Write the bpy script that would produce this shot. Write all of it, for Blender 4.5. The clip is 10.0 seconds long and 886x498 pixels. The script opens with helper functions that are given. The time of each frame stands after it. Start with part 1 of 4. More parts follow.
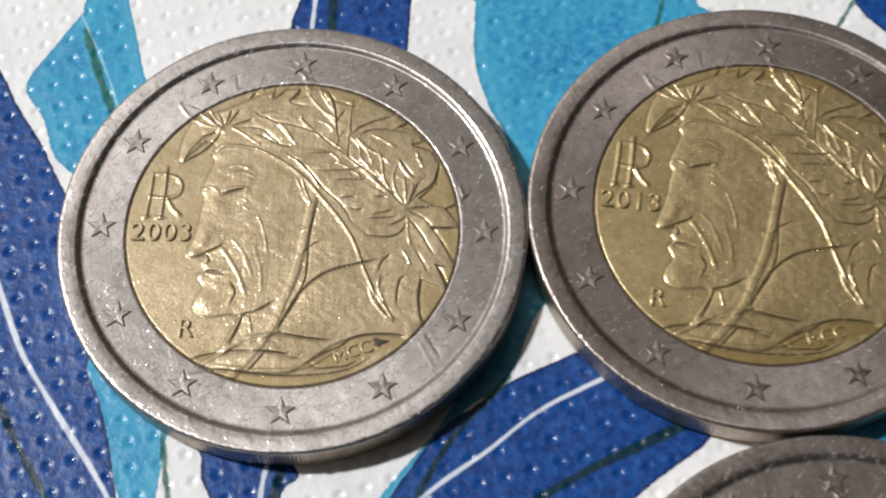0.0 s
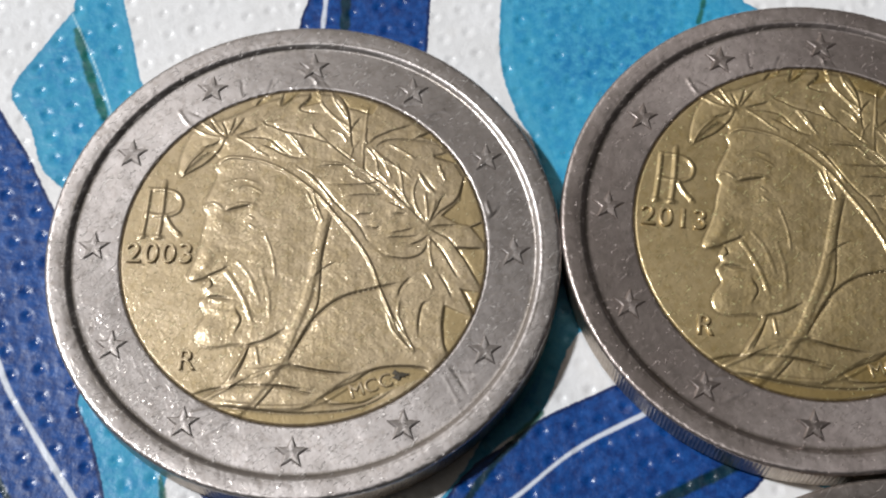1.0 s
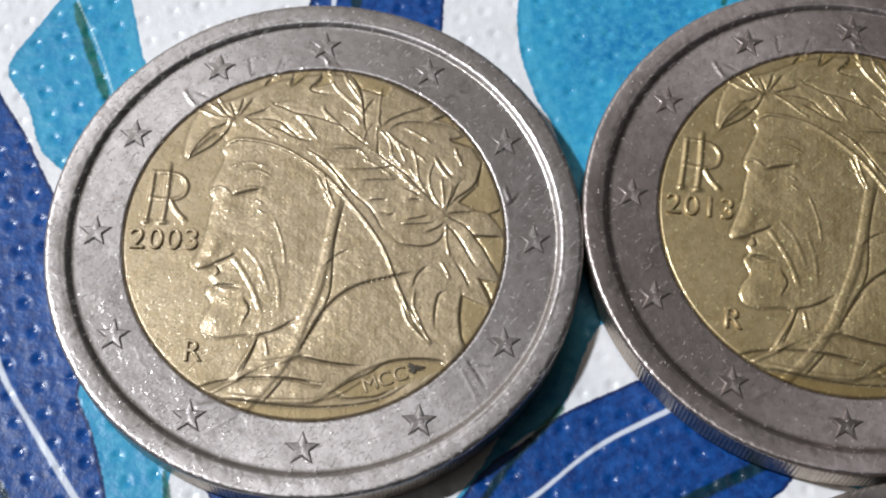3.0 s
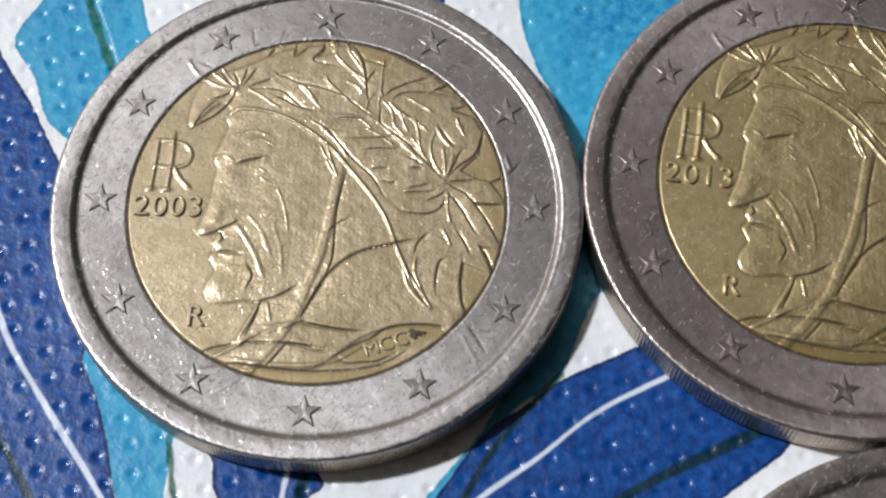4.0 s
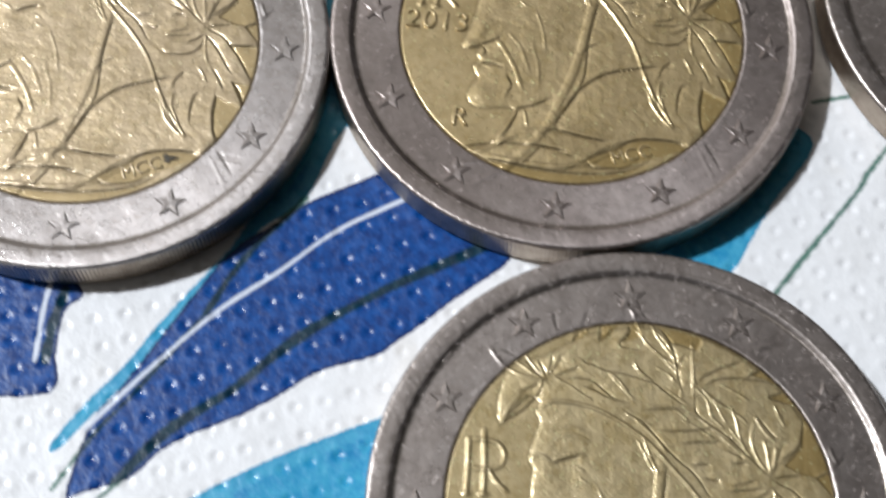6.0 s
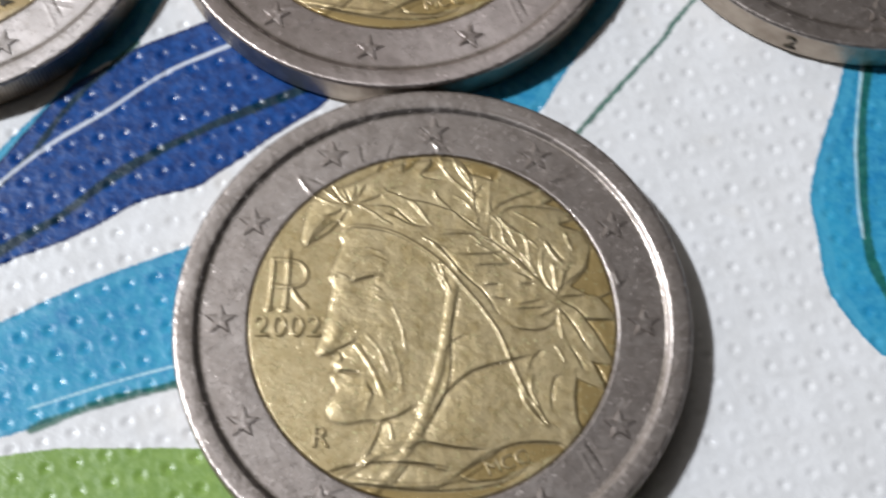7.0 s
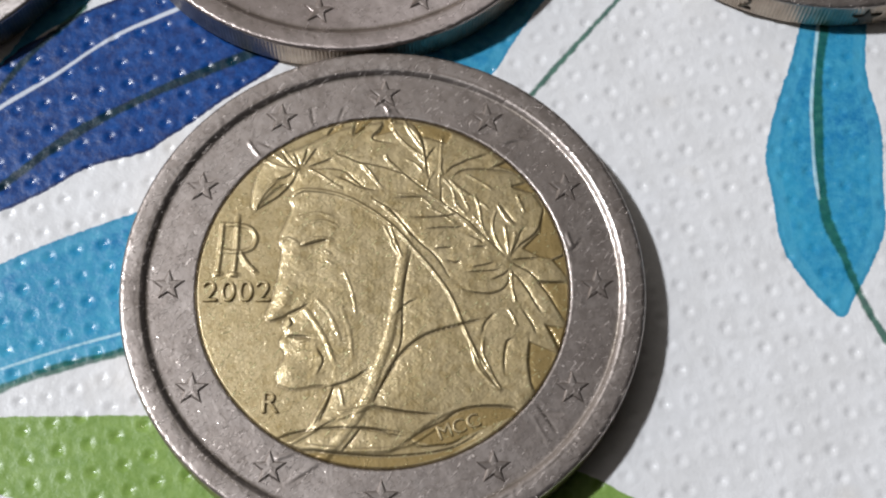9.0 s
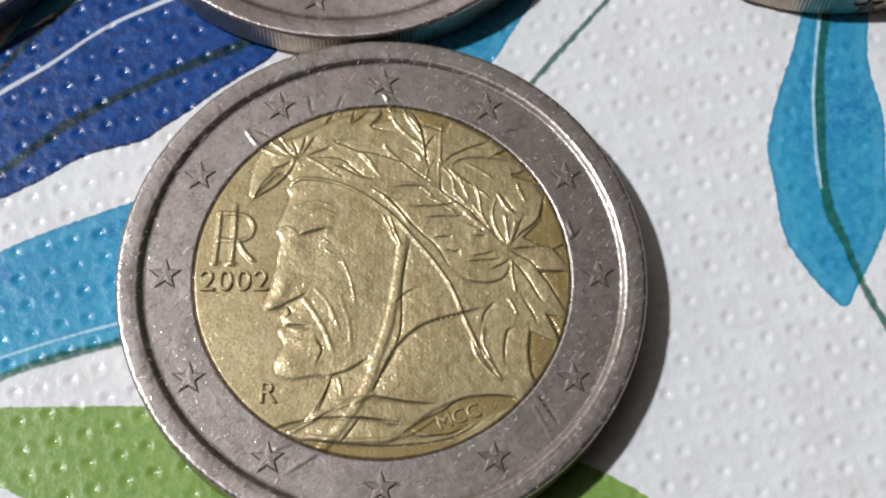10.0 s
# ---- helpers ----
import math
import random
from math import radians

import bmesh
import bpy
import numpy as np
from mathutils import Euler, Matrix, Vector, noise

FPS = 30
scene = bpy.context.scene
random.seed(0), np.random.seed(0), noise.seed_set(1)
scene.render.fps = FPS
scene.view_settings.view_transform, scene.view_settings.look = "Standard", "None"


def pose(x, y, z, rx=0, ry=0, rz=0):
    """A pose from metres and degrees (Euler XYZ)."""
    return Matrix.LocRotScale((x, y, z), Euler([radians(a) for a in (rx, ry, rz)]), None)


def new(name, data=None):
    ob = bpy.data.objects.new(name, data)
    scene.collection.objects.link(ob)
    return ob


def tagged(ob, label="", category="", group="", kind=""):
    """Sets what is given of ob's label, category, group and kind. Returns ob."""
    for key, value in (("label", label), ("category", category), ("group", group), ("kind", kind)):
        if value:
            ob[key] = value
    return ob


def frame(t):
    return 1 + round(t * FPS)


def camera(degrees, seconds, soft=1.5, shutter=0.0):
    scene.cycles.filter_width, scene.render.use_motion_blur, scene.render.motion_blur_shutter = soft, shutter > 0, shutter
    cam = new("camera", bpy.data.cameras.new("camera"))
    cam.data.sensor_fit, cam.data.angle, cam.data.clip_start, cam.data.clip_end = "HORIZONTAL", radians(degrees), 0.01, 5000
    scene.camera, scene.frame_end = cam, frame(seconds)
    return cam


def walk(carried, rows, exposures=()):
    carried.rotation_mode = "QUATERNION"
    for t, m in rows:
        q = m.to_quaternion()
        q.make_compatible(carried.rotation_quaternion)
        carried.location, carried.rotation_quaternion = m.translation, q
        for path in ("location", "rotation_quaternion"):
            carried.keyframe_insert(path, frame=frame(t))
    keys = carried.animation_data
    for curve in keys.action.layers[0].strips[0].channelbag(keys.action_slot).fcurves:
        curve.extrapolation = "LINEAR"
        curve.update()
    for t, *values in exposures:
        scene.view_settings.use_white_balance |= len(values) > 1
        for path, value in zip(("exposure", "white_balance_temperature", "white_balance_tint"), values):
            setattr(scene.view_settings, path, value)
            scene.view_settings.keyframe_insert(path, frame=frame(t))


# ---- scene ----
# ---- camera ----
MM = 0.001
cam = camera(32.0, 10.0, soft=2.25, shutter=0.5)
# seconds, eye in millimetres, yaw, pitch and roll in degrees
PATH = [
    (0, 9.76, -36.02, 78.38, 2.46, -65.41, -1.47),
    (0.5, 8.27, -31.97, 72.99, 2.68, -66.03, -1.83),
    (1, 8.27, -31.12, 72.45, 2.38, -66.07, -1.49),
    (1.5, 7.52, -29.56, 70.17, 1.44, -66.49, -0.43),
    (2, 6.34, -29.61, 70.86, 0.63, -66.31, 0.58),
    (3.5, 6.53, -29.95, 69.29, 0.60, -66.80, 0.64),
    (4, 6.86, -31.51, 69.67, 1.39, -66.60, 0.03),
    (4.5, 9.68, -34.33, 71.59, 1.03, -66.70, 0.21),
    (5, 13.27, -35.67, 73.23, 0.19, -66.89, 0.85),
    (5.2, 13.78, -36.15, 73.42, -0.14, -66.65, 1.06),
    (6.3, 21.20, -44.78, 72.56, 0.05, -66.46, 1.35),
    (6.5, 22.58, -46.35, 73.73, 0.56, -67.07, 1.01),
    (7, 29.12, -49.99, 74.17, 0.30, -67.63, 1.20),
    (7.5, 31.18, -51.03, 73.88, -0.93, -68.05, 2.21),
    (8, 30.84, -51.20, 74.12, -1.33, -68.01, 2.56),
    (8.5, 30.52, -51.07, 74.00, -1.34, -68.01, 2.23),
    (9, 30.75, -50.42, 73.06, -1.40, -68.34, 2.33),
    (9.5, 30.46, -50.36, 72.28, -1.57, -68.30, 2.37),
    (10, 30.53, -50.91, 72.12, -1.91, -68.14, 2.77),
]


def aim(x, y, z, yaw, pitch, roll):
    return Matrix.Translation((x * MM, y * MM, z * MM)) @ pose(0, 0, 0, 90 + pitch, 0, yaw) @ pose(0, 0, 0, 0, 0, roll)


# exposure and white balance: warm at first, brighter while the camera travels
WHITE = [(0.0, 0.07, 6850, 8), (0.6, 0.06, 6750, 8), (1.0, -0.02, 6700, 8), (1.4, -0.01, 6650, 8), (2.1, 0.03, 6450, 8), (3.5, 0.04, 6350, 8), (5.0, 0.08, 6400, 8), (6.3, 0.22, 6350, 7), (6.6, 0.19, 6350, 7), (7.2, -0.04, 6480, 8.5), (10.0, -0.07, 6550, 9)]
walk(cam, [(t, aim(*row)) for t, *row in PATH], WHITE)

# ---- light ----
world = bpy.data.worlds.new("room_light")
world.use_nodes = True
scene.world = world
# the room is lighter on the lamp's side and dark on the other
tree = world.node_tree
tree.nodes["Background"].inputs[0].default_value = (1.0, 0.93, 0.87, 1)
way, dot, fade = tree.nodes.new("ShaderNodeTexCoord"), tree.nodes.new("ShaderNodeVectorMath"), tree.nodes.new("ShaderNodeMapRange")
dot.operation, dot.inputs[1].default_value = "DOT_PRODUCT", (-0.74, 0.50, 0.45)
fade.interpolation_type = "SMOOTHSTEP"
for key, value in (("From Min", 0.28), ("From Max", 0.98), ("To Min", 0.008), ("To Max", 0.52)):
    fade.inputs[key].default_value = value
tree.links.new(way.outputs["Generated"], dot.inputs[0])
tree.links.new(dot.outputs["Value"], fade.inputs["Value"])
tree.links.new(fade.outputs[0], tree.nodes["Background"].inputs[1])

bulb = bpy.data.lights.new("room_lamp", "POINT")
bulb.energy, bulb.color, bulb.shadow_soft_size = 37.5, (0.955, 0.985, 1.05), 0.032
lamp = new("room_lamp", bulb)
AZ, EL, FAR = radians(165), radians(56), 1.0
lamp.location = (0.02 + FAR * math.cos(AZ) * math.cos(EL), -0.01 + FAR * math.sin(AZ) * math.cos(EL), FAR * math.sin(EL))


# ---- materials ----
class Nodes:
    """A small writer for node materials, in millimetres of object space."""

    def __init__(self, name):
        self.mat = bpy.data.materials.new(name)
        self.mat.use_nodes = True
        self.tree = self.mat.node_tree
        self.bsdf = self.tree.nodes["Principled BSDF"]
        co = self.add("ShaderNodeTexCoord")
        sc = self.add("ShaderNodeVectorMath", operation="SCALE")
        sc.inputs[3].default_value = 1000.0
        self.link(co.outputs["Object"], sc.inputs[0])
        self.mm = sc.outputs[0]

    def add(self, kind, **props):
        n = self.tree.nodes.new(kind)
        if "operation" in props:
            n.operation = props["operation"]
        if "blend" in props:
            n.data_type, n.blend_type = "RGBA", props["blend"]
        return n

    def link(self, a, b):
        self.tree.links.new(a, b)

    def noise(self, scale, detail=3.0, rough=0.55, stretch=None, turn=0.0):
        src = self.mm
        if stretch:
            m = self.add("ShaderNodeMapping")
            m.vector_type = "TEXTURE"
            m.inputs["Scale"].default_value = tuple(1.0 / s for s in stretch)
            m.inputs["Rotation"].default_value = (0, 0, radians(turn))
            self.link(src, m.inputs["Vector"])
            src = m.outputs[0]
        n = self.add("ShaderNodeTexNoise")
        n.inputs["Scale"].default_value, n.inputs["Detail"].default_value, n.inputs["Roughness"].default_value = scale, detail, rough
        self.link(src, n.inputs["Vector"])
        return n.outputs["Fac"]

    def ramp(self, fac, lo, hi, a=0.0, b=1.0):
        r = self.add("ShaderNodeMapRange")
        for key, v in (("From Min", lo), ("From Max", hi), ("To Min", a), ("To Max", b)):
            r.inputs[key].default_value = v
        self.link(fac, r.inputs["Value"])
        return r.outputs[0]

    def math(self, op, a, b):
        n = self.add("ShaderNodeMath", operation=op)
        for socket, v in zip(n.inputs, (a, b)):
            if isinstance(v, (int, float)):
                socket.default_value = v
            else:
                self.link(v, socket)
        return n.outputs[0]

    def mix(self, fac, a, b, blend="MIX"):
        n = self.add("ShaderNodeMix", blend=blend)
        for socket, v in ((n.inputs[0], fac), (n.inputs[6], a), (n.inputs[7], b)):
            if isinstance(v, tuple):
                socket.default_value = (*v, 1)
            elif isinstance(v, (int, float)):
                socket.default_value = v
            else:
                self.link(v, socket)
        return n.outputs[2]

    def attribute(self, name):
        n = self.add("ShaderNodeAttribute")
        n.attribute_name = name
        return n.outputs["Fac"]

    def bump(self, height, distance_mm, strength=1.0, after=None):
        n = self.add("ShaderNodeBump")
        n.inputs["Strength"].default_value, n.inputs["Distance"].default_value = strength, distance_mm * MM
        self.link(height, n.inputs["Height"])
        if after:
            self.link(after, n.inputs["Normal"])
        return n.outputs[0]

    def finish(self, color=None, rough=None, normal=None, metallic=0.0, specular=0.5):
        b = self.bsdf
        b.inputs["Metallic"].default_value = metallic
        b.inputs["Specular IOR Level"].default_value = specular
        for key, v in (("Base Color", color), ("Roughness", rough), ("Normal", normal)):
            if v is None:
                continue
            if isinstance(v, tuple):
                b.inputs[key].default_value = (*v, 1)
            elif isinstance(v, (int, float)):
                b.inputs[key].default_value = v
            else:
                self.link(v, b.inputs[key])
        return self.mat


def coin_metal(name, bright, dull, stain, rough, grain, film=0.1, amber=(0.31, 0.265, 0.24), flow=0.0, worn=0.0):
    scratch_glint = tuple(min(0.95, c * 2.1) for c in bright)
    n = Nodes(name)
    cloud = n.noise(0.45, 4)
    col = n.mix(n.ramp(cloud, 0.35, 0.68), bright, dull)
    patch = n.ramp(n.noise(1.0, 5, 0.7), 0.47, 0.70, 0.0, 0.65)
    col = n.mix(patch, col, stain)
    # handled places: tarnish in clouds and small blots; the bare field between raised parts goes amber too
    blot = n.ramp(n.noise(2.6, 4, 0.7), 0.50, 0.68, 0.0, 0.5)
    col = n.mix(blot, col, amber)
    col = n.mix(n.math("MULTIPLY", n.attribute("bare"), 0.8), col, amber)
    speck = n.ramp(n.noise(6.0, 2, 0.5), 0.74, 0.80, 0.0, 0.25)
    col = n.mix(speck, col, stain)
    # recesses darken in the colour: dirt together with painted shade
    grime_shade = n.ramp(n.attribute("grime_shade"), 0.0, 1.0, 0.0, 0.88)
    col = n.mix(grime_shade, col, (0.10, 0.075, 0.04))
    own = n.add("ShaderNodeObjectInfo")
    r = n.math("ADD", n.ramp(n.noise(3.0, 4, 0.65), 0.3, 0.7, rough - 0.04, rough + 0.06), n.ramp(own.outputs["Random"], 0, 1, -0.02, 0.03))
    r = n.math("SUBTRACT", r, n.math("MULTIPLY", n.attribute("polish"), 0.05))
    fine = n.noise(6.0, 4, 0.65)
    # short scratches two ways, and pin-prick dents
    nick = n.ramp(n.noise(1.5, 2, 0.5, (1.0, 8.0, 1.0), 24), 0.68 - worn, 0.72 - worn)
    nick2 = n.ramp(n.noise(1.3, 2, 0.5, (9.0, 1.0, 1.0), -38), 0.68 - worn, 0.72 - worn)
    nick3 = n.ramp(n.noise(5.0, 1, 0.5), 0.70, 0.74)
    nor = n.bump(fine, grain, 1.0, n.bump(n.noise(0.40, 2, 0.5), 0.06))
    glint = n.math("MINIMUM", n.math("ADD", n.math("ADD", nick, nick2), nick3), 1.0)
    r = n.math("ADD", r, n.math("MULTIPLY", glint, 0.12))
    # scratches and dents also get their bright glint painted into the base colour
    col = n.mix(n.math("MULTIPLY", glint, 0.6), col, scratch_glint)
    nor = n.bump(glint, 0.02, 1.0, nor)
    n.finish(col, r, nor, metallic=1.0 - film)
    # flow lines of the strike run out from the middle of the coin
    if flow:
        tangent = n.add("ShaderNodeTangent")
        tangent.direction_type, tangent.axis = "RADIAL", "Z"
        n.bsdf.inputs["Anisotropic"].default_value = flow
        n.link(tangent.outputs[0], n.bsdf.inputs["Tangent"])
    # sparkle: a sharper, noisier share of the reflection, its colour paled to whiten the glints
    facet = n.add("ShaderNodeBsdfPrincipled")
    facet.inputs["Metallic"].default_value = 1.0
    facet.inputs["Roughness"].default_value = 0.15
    n.link(n.mix(0.35, col, (0.72, 0.68, 0.60)), facet.inputs["Base Color"])
    n.link(n.bump(glint, 0.05, 1.0, n.bump(n.noise(5.2, 2, 0.6, (1.0, 0.6, 1.0), 20), 0.031, 1.0, nor)), facet.inputs["Normal"])
    both = n.add("ShaderNodeMixShader")
    both.inputs[0].default_value = 0.21
    n.link(n.bsdf.outputs[0], both.inputs[1])
    n.link(facet.outputs[0], both.inputs[2])
    out = next(k for k in n.mat.node_tree.nodes if k.type == "OUTPUT_MATERIAL")
    n.link(both.outputs[0], out.inputs["Surface"])
    return n.mat


NICKEL = coin_metal("worn_cupronickel", (0.435, 0.372, 0.35), (0.385, 0.323, 0.302), (0.25, 0.215, 0.195), 0.40, 0.007, flow=0.5)
NICKEL_BRIGHT = coin_metal("bright_cupronickel", (0.465, 0.425, 0.412), (0.415, 0.375, 0.36), (0.30, 0.27, 0.25), 0.40, 0.008, flow=0.42, worn=0.02)
NICKEL_DULL = coin_metal("dull_cupronickel", (0.44, 0.388, 0.362), (0.385, 0.332, 0.305), (0.27, 0.225, 0.20), 0.38, 0.008, flow=0.1, worn=0.025)
BRASS = coin_metal("worn_nickel_brass", (0.515, 0.405, 0.265), (0.45, 0.347, 0.208), (0.30, 0.23, 0.125), 0.50, 0.014, 0.32, (0.38, 0.28, 0.13))
BRASS_DEEP = coin_metal("deep_nickel_brass", (0.56, 0.43, 0.235), (0.49, 0.37, 0.188), (0.37, 0.28, 0.125), 0.47, 0.010, 0.22, (0.40, 0.28, 0.10))
BRASS_PALE = coin_metal("pale_nickel_brass", (0.545, 0.437, 0.25), (0.49, 0.382, 0.20), (0.33, 0.25, 0.10), 0.50, 0.016, 0.36, (0.31, 0.21, 0.065))


def edge_metal():
    n = Nodes("milled_cupronickel")
    col = n.mix(n.ramp(n.noise(0.9, 4), 0.35, 0.7), (0.46, 0.385, 0.31), (0.31, 0.245, 0.19))
    return n.finish(col, n.ramp(n.noise(4.0), 0.3, 0.7, 0.28, 0.45), n.bump(n.noise(8.0), 0.012), metallic=1.0)


EDGE = edge_metal()


def dirt():
    n = Nodes("dark_tarnish")
    return n.finish(n.mix(n.noise(5.0, 3), (0.035, 0.028, 0.018), (0.07, 0.055, 0.03)), 0.6, n.bump(n.noise(9.0), 0.01))


DIRT = dirt()


def printed_cloth():
    n = Nodes("printed_embossed_tablecloth")
    # soft edges of the print: each attribute is a distance in millimetres, negative inside
    ragged = n.ramp(n.noise(2.6, 3, 0.6), 0.0, 1.0, -0.10, 0.10)

    def inside(name, soft=0.035):
        return n.ramp(n.math("ADD", n.attribute(name), ragged), soft, -soft)

    def outline(name, width):
        sd = n.math("ADD", n.attribute(name), ragged)
        return n.math("MULTIPLY", n.ramp(sd, 0.04, -0.04), n.ramp(sd, -width, -width + 0.1, 0.0, 1.0))

    paper = n.mix(n.ramp(n.noise(0.35, 3), 0.3, 0.7), (0.84, 0.84, 0.85), (0.77, 0.765, 0.765))
    mottle = n.noise(1.6, 5, 0.72)
    broad = n.noise(0.13, 2, 0.5)
    fibre = n.noise(5.0, 3, 0.6)
    turq = n.mix(n.ramp(broad, 0.38, 0.62), (0.035, 0.33, 0.55), (0.014, 0.20, 0.43))
    turq = n.mix(n.ramp(mottle, 0.40, 0.72), turq, (0.075, 0.40, 0.58))
    navy = n.mix(n.ramp(mottle, 0.36, 0.70), (0.003, 0.030, 0.155), (0.012, 0.092, 0.35))
    navy = n.mix(n.ramp(fibre, 0.62, 0.75, 0.0, 0.2), navy, (0.04, 0.11, 0.33))
    lime = n.mix(n.ramp(mottle, 0.35, 0.70), (0.19, 0.32, 0.065), (0.28, 0.42, 0.11))
    stem = n.mix(n.ramp(mottle, 0.35, 0.65), (0.006, 0.080, 0.062), (0.020, 0.150, 0.090))
    paper = n.mix(n.ramp(n.noise(0.75, 4, 0.65), 0.46, 0.70, 0.0, 0.6), paper, (0.69, 0.685, 0.685))
    paper = n.mix(n.ramp(n.noise(0.22, 2, 0.5), 0.66, 0.76, 0.0, 0.35), paper, (0.70, 0.66, 0.60))
    turq = n.mix(n.ramp(n.noise(0.9, 5, 0.75), 0.52, 0.72, 0.0, 0.6), turq, (0.014, 0.20, 0.43))
    stem = n.mix(inside("print_navy"), stem, n.mix(n.ramp(mottle, 0.35, 0.65), (0.002, 0.016, 0.022), (0.005, 0.034, 0.034)))
    col = n.mix(inside("print_turquoise"), paper, turq)
    col = n.mix(n.math("MULTIPLY", outline("print_turquoise", 0.75), 0.35), col, (0.10, 0.42, 0.60))
    col = n.mix(n.math("MULTIPLY", outline("print_turquoise", 0.22), 0.6), col, (0.030, 0.26, 0.44))
    col = n.mix(inside("print_lime"), col, lime)
    col = n.mix(inside("print_navy"), col, navy)
    col = n.mix(n.math("MULTIPLY", outline("print_navy", 0.20), 0.9), col, (0.004, 0.016, 0.085))
    col = n.mix(n.math("MULTIPLY", inside("print_stem", 0.07), 0.9), col, stem)
    col = n.mix(n.ramp(n.math("ADD", n.attribute("print_vein"), n.math("MULTIPLY", ragged, 0.3)), 0.05, -0.05), col, n.mix(inside("print_turquoise"), (0.66, 0.70, 0.78), (0.50, 0.74, 0.82)))
    worn = n.ramp(n.noise(3.2, 3, 0.7), 0.68, 0.80, 0.0, 0.18)
    col = n.mix(worn, col, (0.60, 0.63, 0.68))
    nor = n.bump(n.noise(0.9, 4, 0.6), 0.13, 0.5)
    nor = n.bump(fibre, 0.026, 0.7, nor)
    return n.finish(col, n.math("SUBTRACT", n.ramp(n.noise(1.5, 3), 0.3, 0.7, 0.34, 0.44), n.math("MULTIPLY", n.attribute("bond"), 0.24)), nor, specular=0.32)


CLOTH = printed_cloth()


def table_wood():
    n = Nodes("table_board")
    grain = n.noise(0.05, 4, 0.6, (1.0, 9.0, 1.0))
    return n.finish(n.mix(grain, (0.30, 0.19, 0.10), (0.20, 0.12, 0.06)), 0.5, n.bump(n.noise(0.6), 0.05))


WOOD = table_wood()


# ---- plane geometry ----
def spline(points, steps=10, closed=False):
    """A smooth line (Catmull-Rom) through a few points."""
    p = np.array(points, float)
    p = np.concatenate([p[-1:], p, p[:2]]) if closed else np.concatenate([2 * p[:1] - p[1:2], p, 2 * p[-1:] - p[-2:-1]])
    out = []
    for a, b, c, e in zip(p[:-3], p[1:-2], p[2:-1], p[3:]):
        for s in np.arange(steps) / steps:
            out.append(0.5 * (2 * b + (c - a) * s + (2 * a - 5 * b + 4 * c - e) * s**2 + (3 * b - a - 3 * c + e) * s**3))
    if not closed:
        out.append(p[-2])
    return np.array(out)


def near_line(x, y, line, reach=1e9):
    """The distance to a line and the share of the way along it; far points stay at reach."""
    best, along = np.full(x.shape, float(reach)), np.zeros(x.shape)
    lo, hi = line.min(0) - reach, line.max(0) + reach
    pick = np.nonzero((x > lo[0]) & (x < hi[0]) & (y > lo[1]) & (y < hi[1]))
    if len(pick[0]) == 0:
        return best, along
    px, py = x[pick], y[pick]
    b, s = np.full(px.shape, float(reach)), np.zeros(px.shape)
    count = len(line) - 1
    for k in range(count):
        (ax, ay), (cx, cy) = line[k], line[k + 1]
        ux, uy = cx - ax, cy - ay
        t = np.clip(((px - ax) * ux + (py - ay) * uy) / (ux * ux + uy * uy + 1e-12), 0, 1)
        far = np.hypot(px - ax - t * ux, py - ay - t * uy)
        closer = far < b
        b[closer], s[closer] = far[closer], (k + t[closer]) / count
    best[pick], along[pick] = b, s
    return best, along


def within(x, y, line):
    """True inside a closed line."""
    odd = np.zeros(x.shape, bool)
    for (ax, ay), (bx, by) in zip(line, np.roll(line, -1, 0)):
        if ay == by:
            continue
        cross = (ay > y) != (by > y)
        odd ^= cross & (x < (bx - ax) * (y - ay) / (by - ay) + ax)
    return odd


def signed(x, y, line, reach=2.0):
    """Distance to a closed line, negative inside, no further than reach."""
    far, _ = near_line(x, y, np.vstack([line, line[:1]]), reach)
    lo, hi = line.min(0) - reach, line.max(0) + reach
    pick = np.nonzero((x > lo[0]) & (x < hi[0]) & (y > lo[1]) & (y < hi[1]))
    sign = np.ones(x.shape)
    sign[pick] = np.where(within(x[pick], y[pick], line), -1, 1)
    return far * sign


def mesh_from(name, verts_mm, faces, material, attributes=None, smooth=True):
    """A mesh from arrays: places in millimetres and quads (or triangles)."""
    me = bpy.data.meshes.new(name)
    faces = np.asarray(faces, np.int32)
    side = faces.shape[1]
    me.vertices.add(len(verts_mm))
    me.vertices.foreach_set("co", (np.asarray(verts_mm, np.float64) * MM).astype(np.float32).ravel())
    me.loops.add(faces.size)
    me.loops.foreach_set("vertex_index", faces.ravel())
    me.polygons.add(len(faces))
    me.polygons.foreach_set("loop_start", np.arange(len(faces), dtype=np.int32) * side)
    me.polygons.foreach_set("use_smooth", np.full(len(faces), smooth))
    for key, values in (attributes or {}).items():
        me.attributes.new(key, "FLOAT", "POINT").data.foreach_set("value", np.asarray(values, np.float32).ravel())
    me.update(calc_edges=True)
    me.validate()
    me.materials.append(material)
    return me


def quad_grid(rows, cols, wrap=False):
    """Faces of a grid of points stored row by row; wrap joins the last column to the first."""
    r, c = np.meshgrid(np.arange(rows - 1), np.arange(cols if wrap else cols - 1), indexing="ij")
    n = (c + 1) % cols
    return np.stack([r * cols + c, r * cols + n, (r + 1) * cols + n, (r + 1) * cols + c], -1).reshape(-1, 4)


def part(name, me, parent, label=""):
    ob = new(name, me)
    ob.parent = parent
    if label:
        ob["label"] = label
    return ob


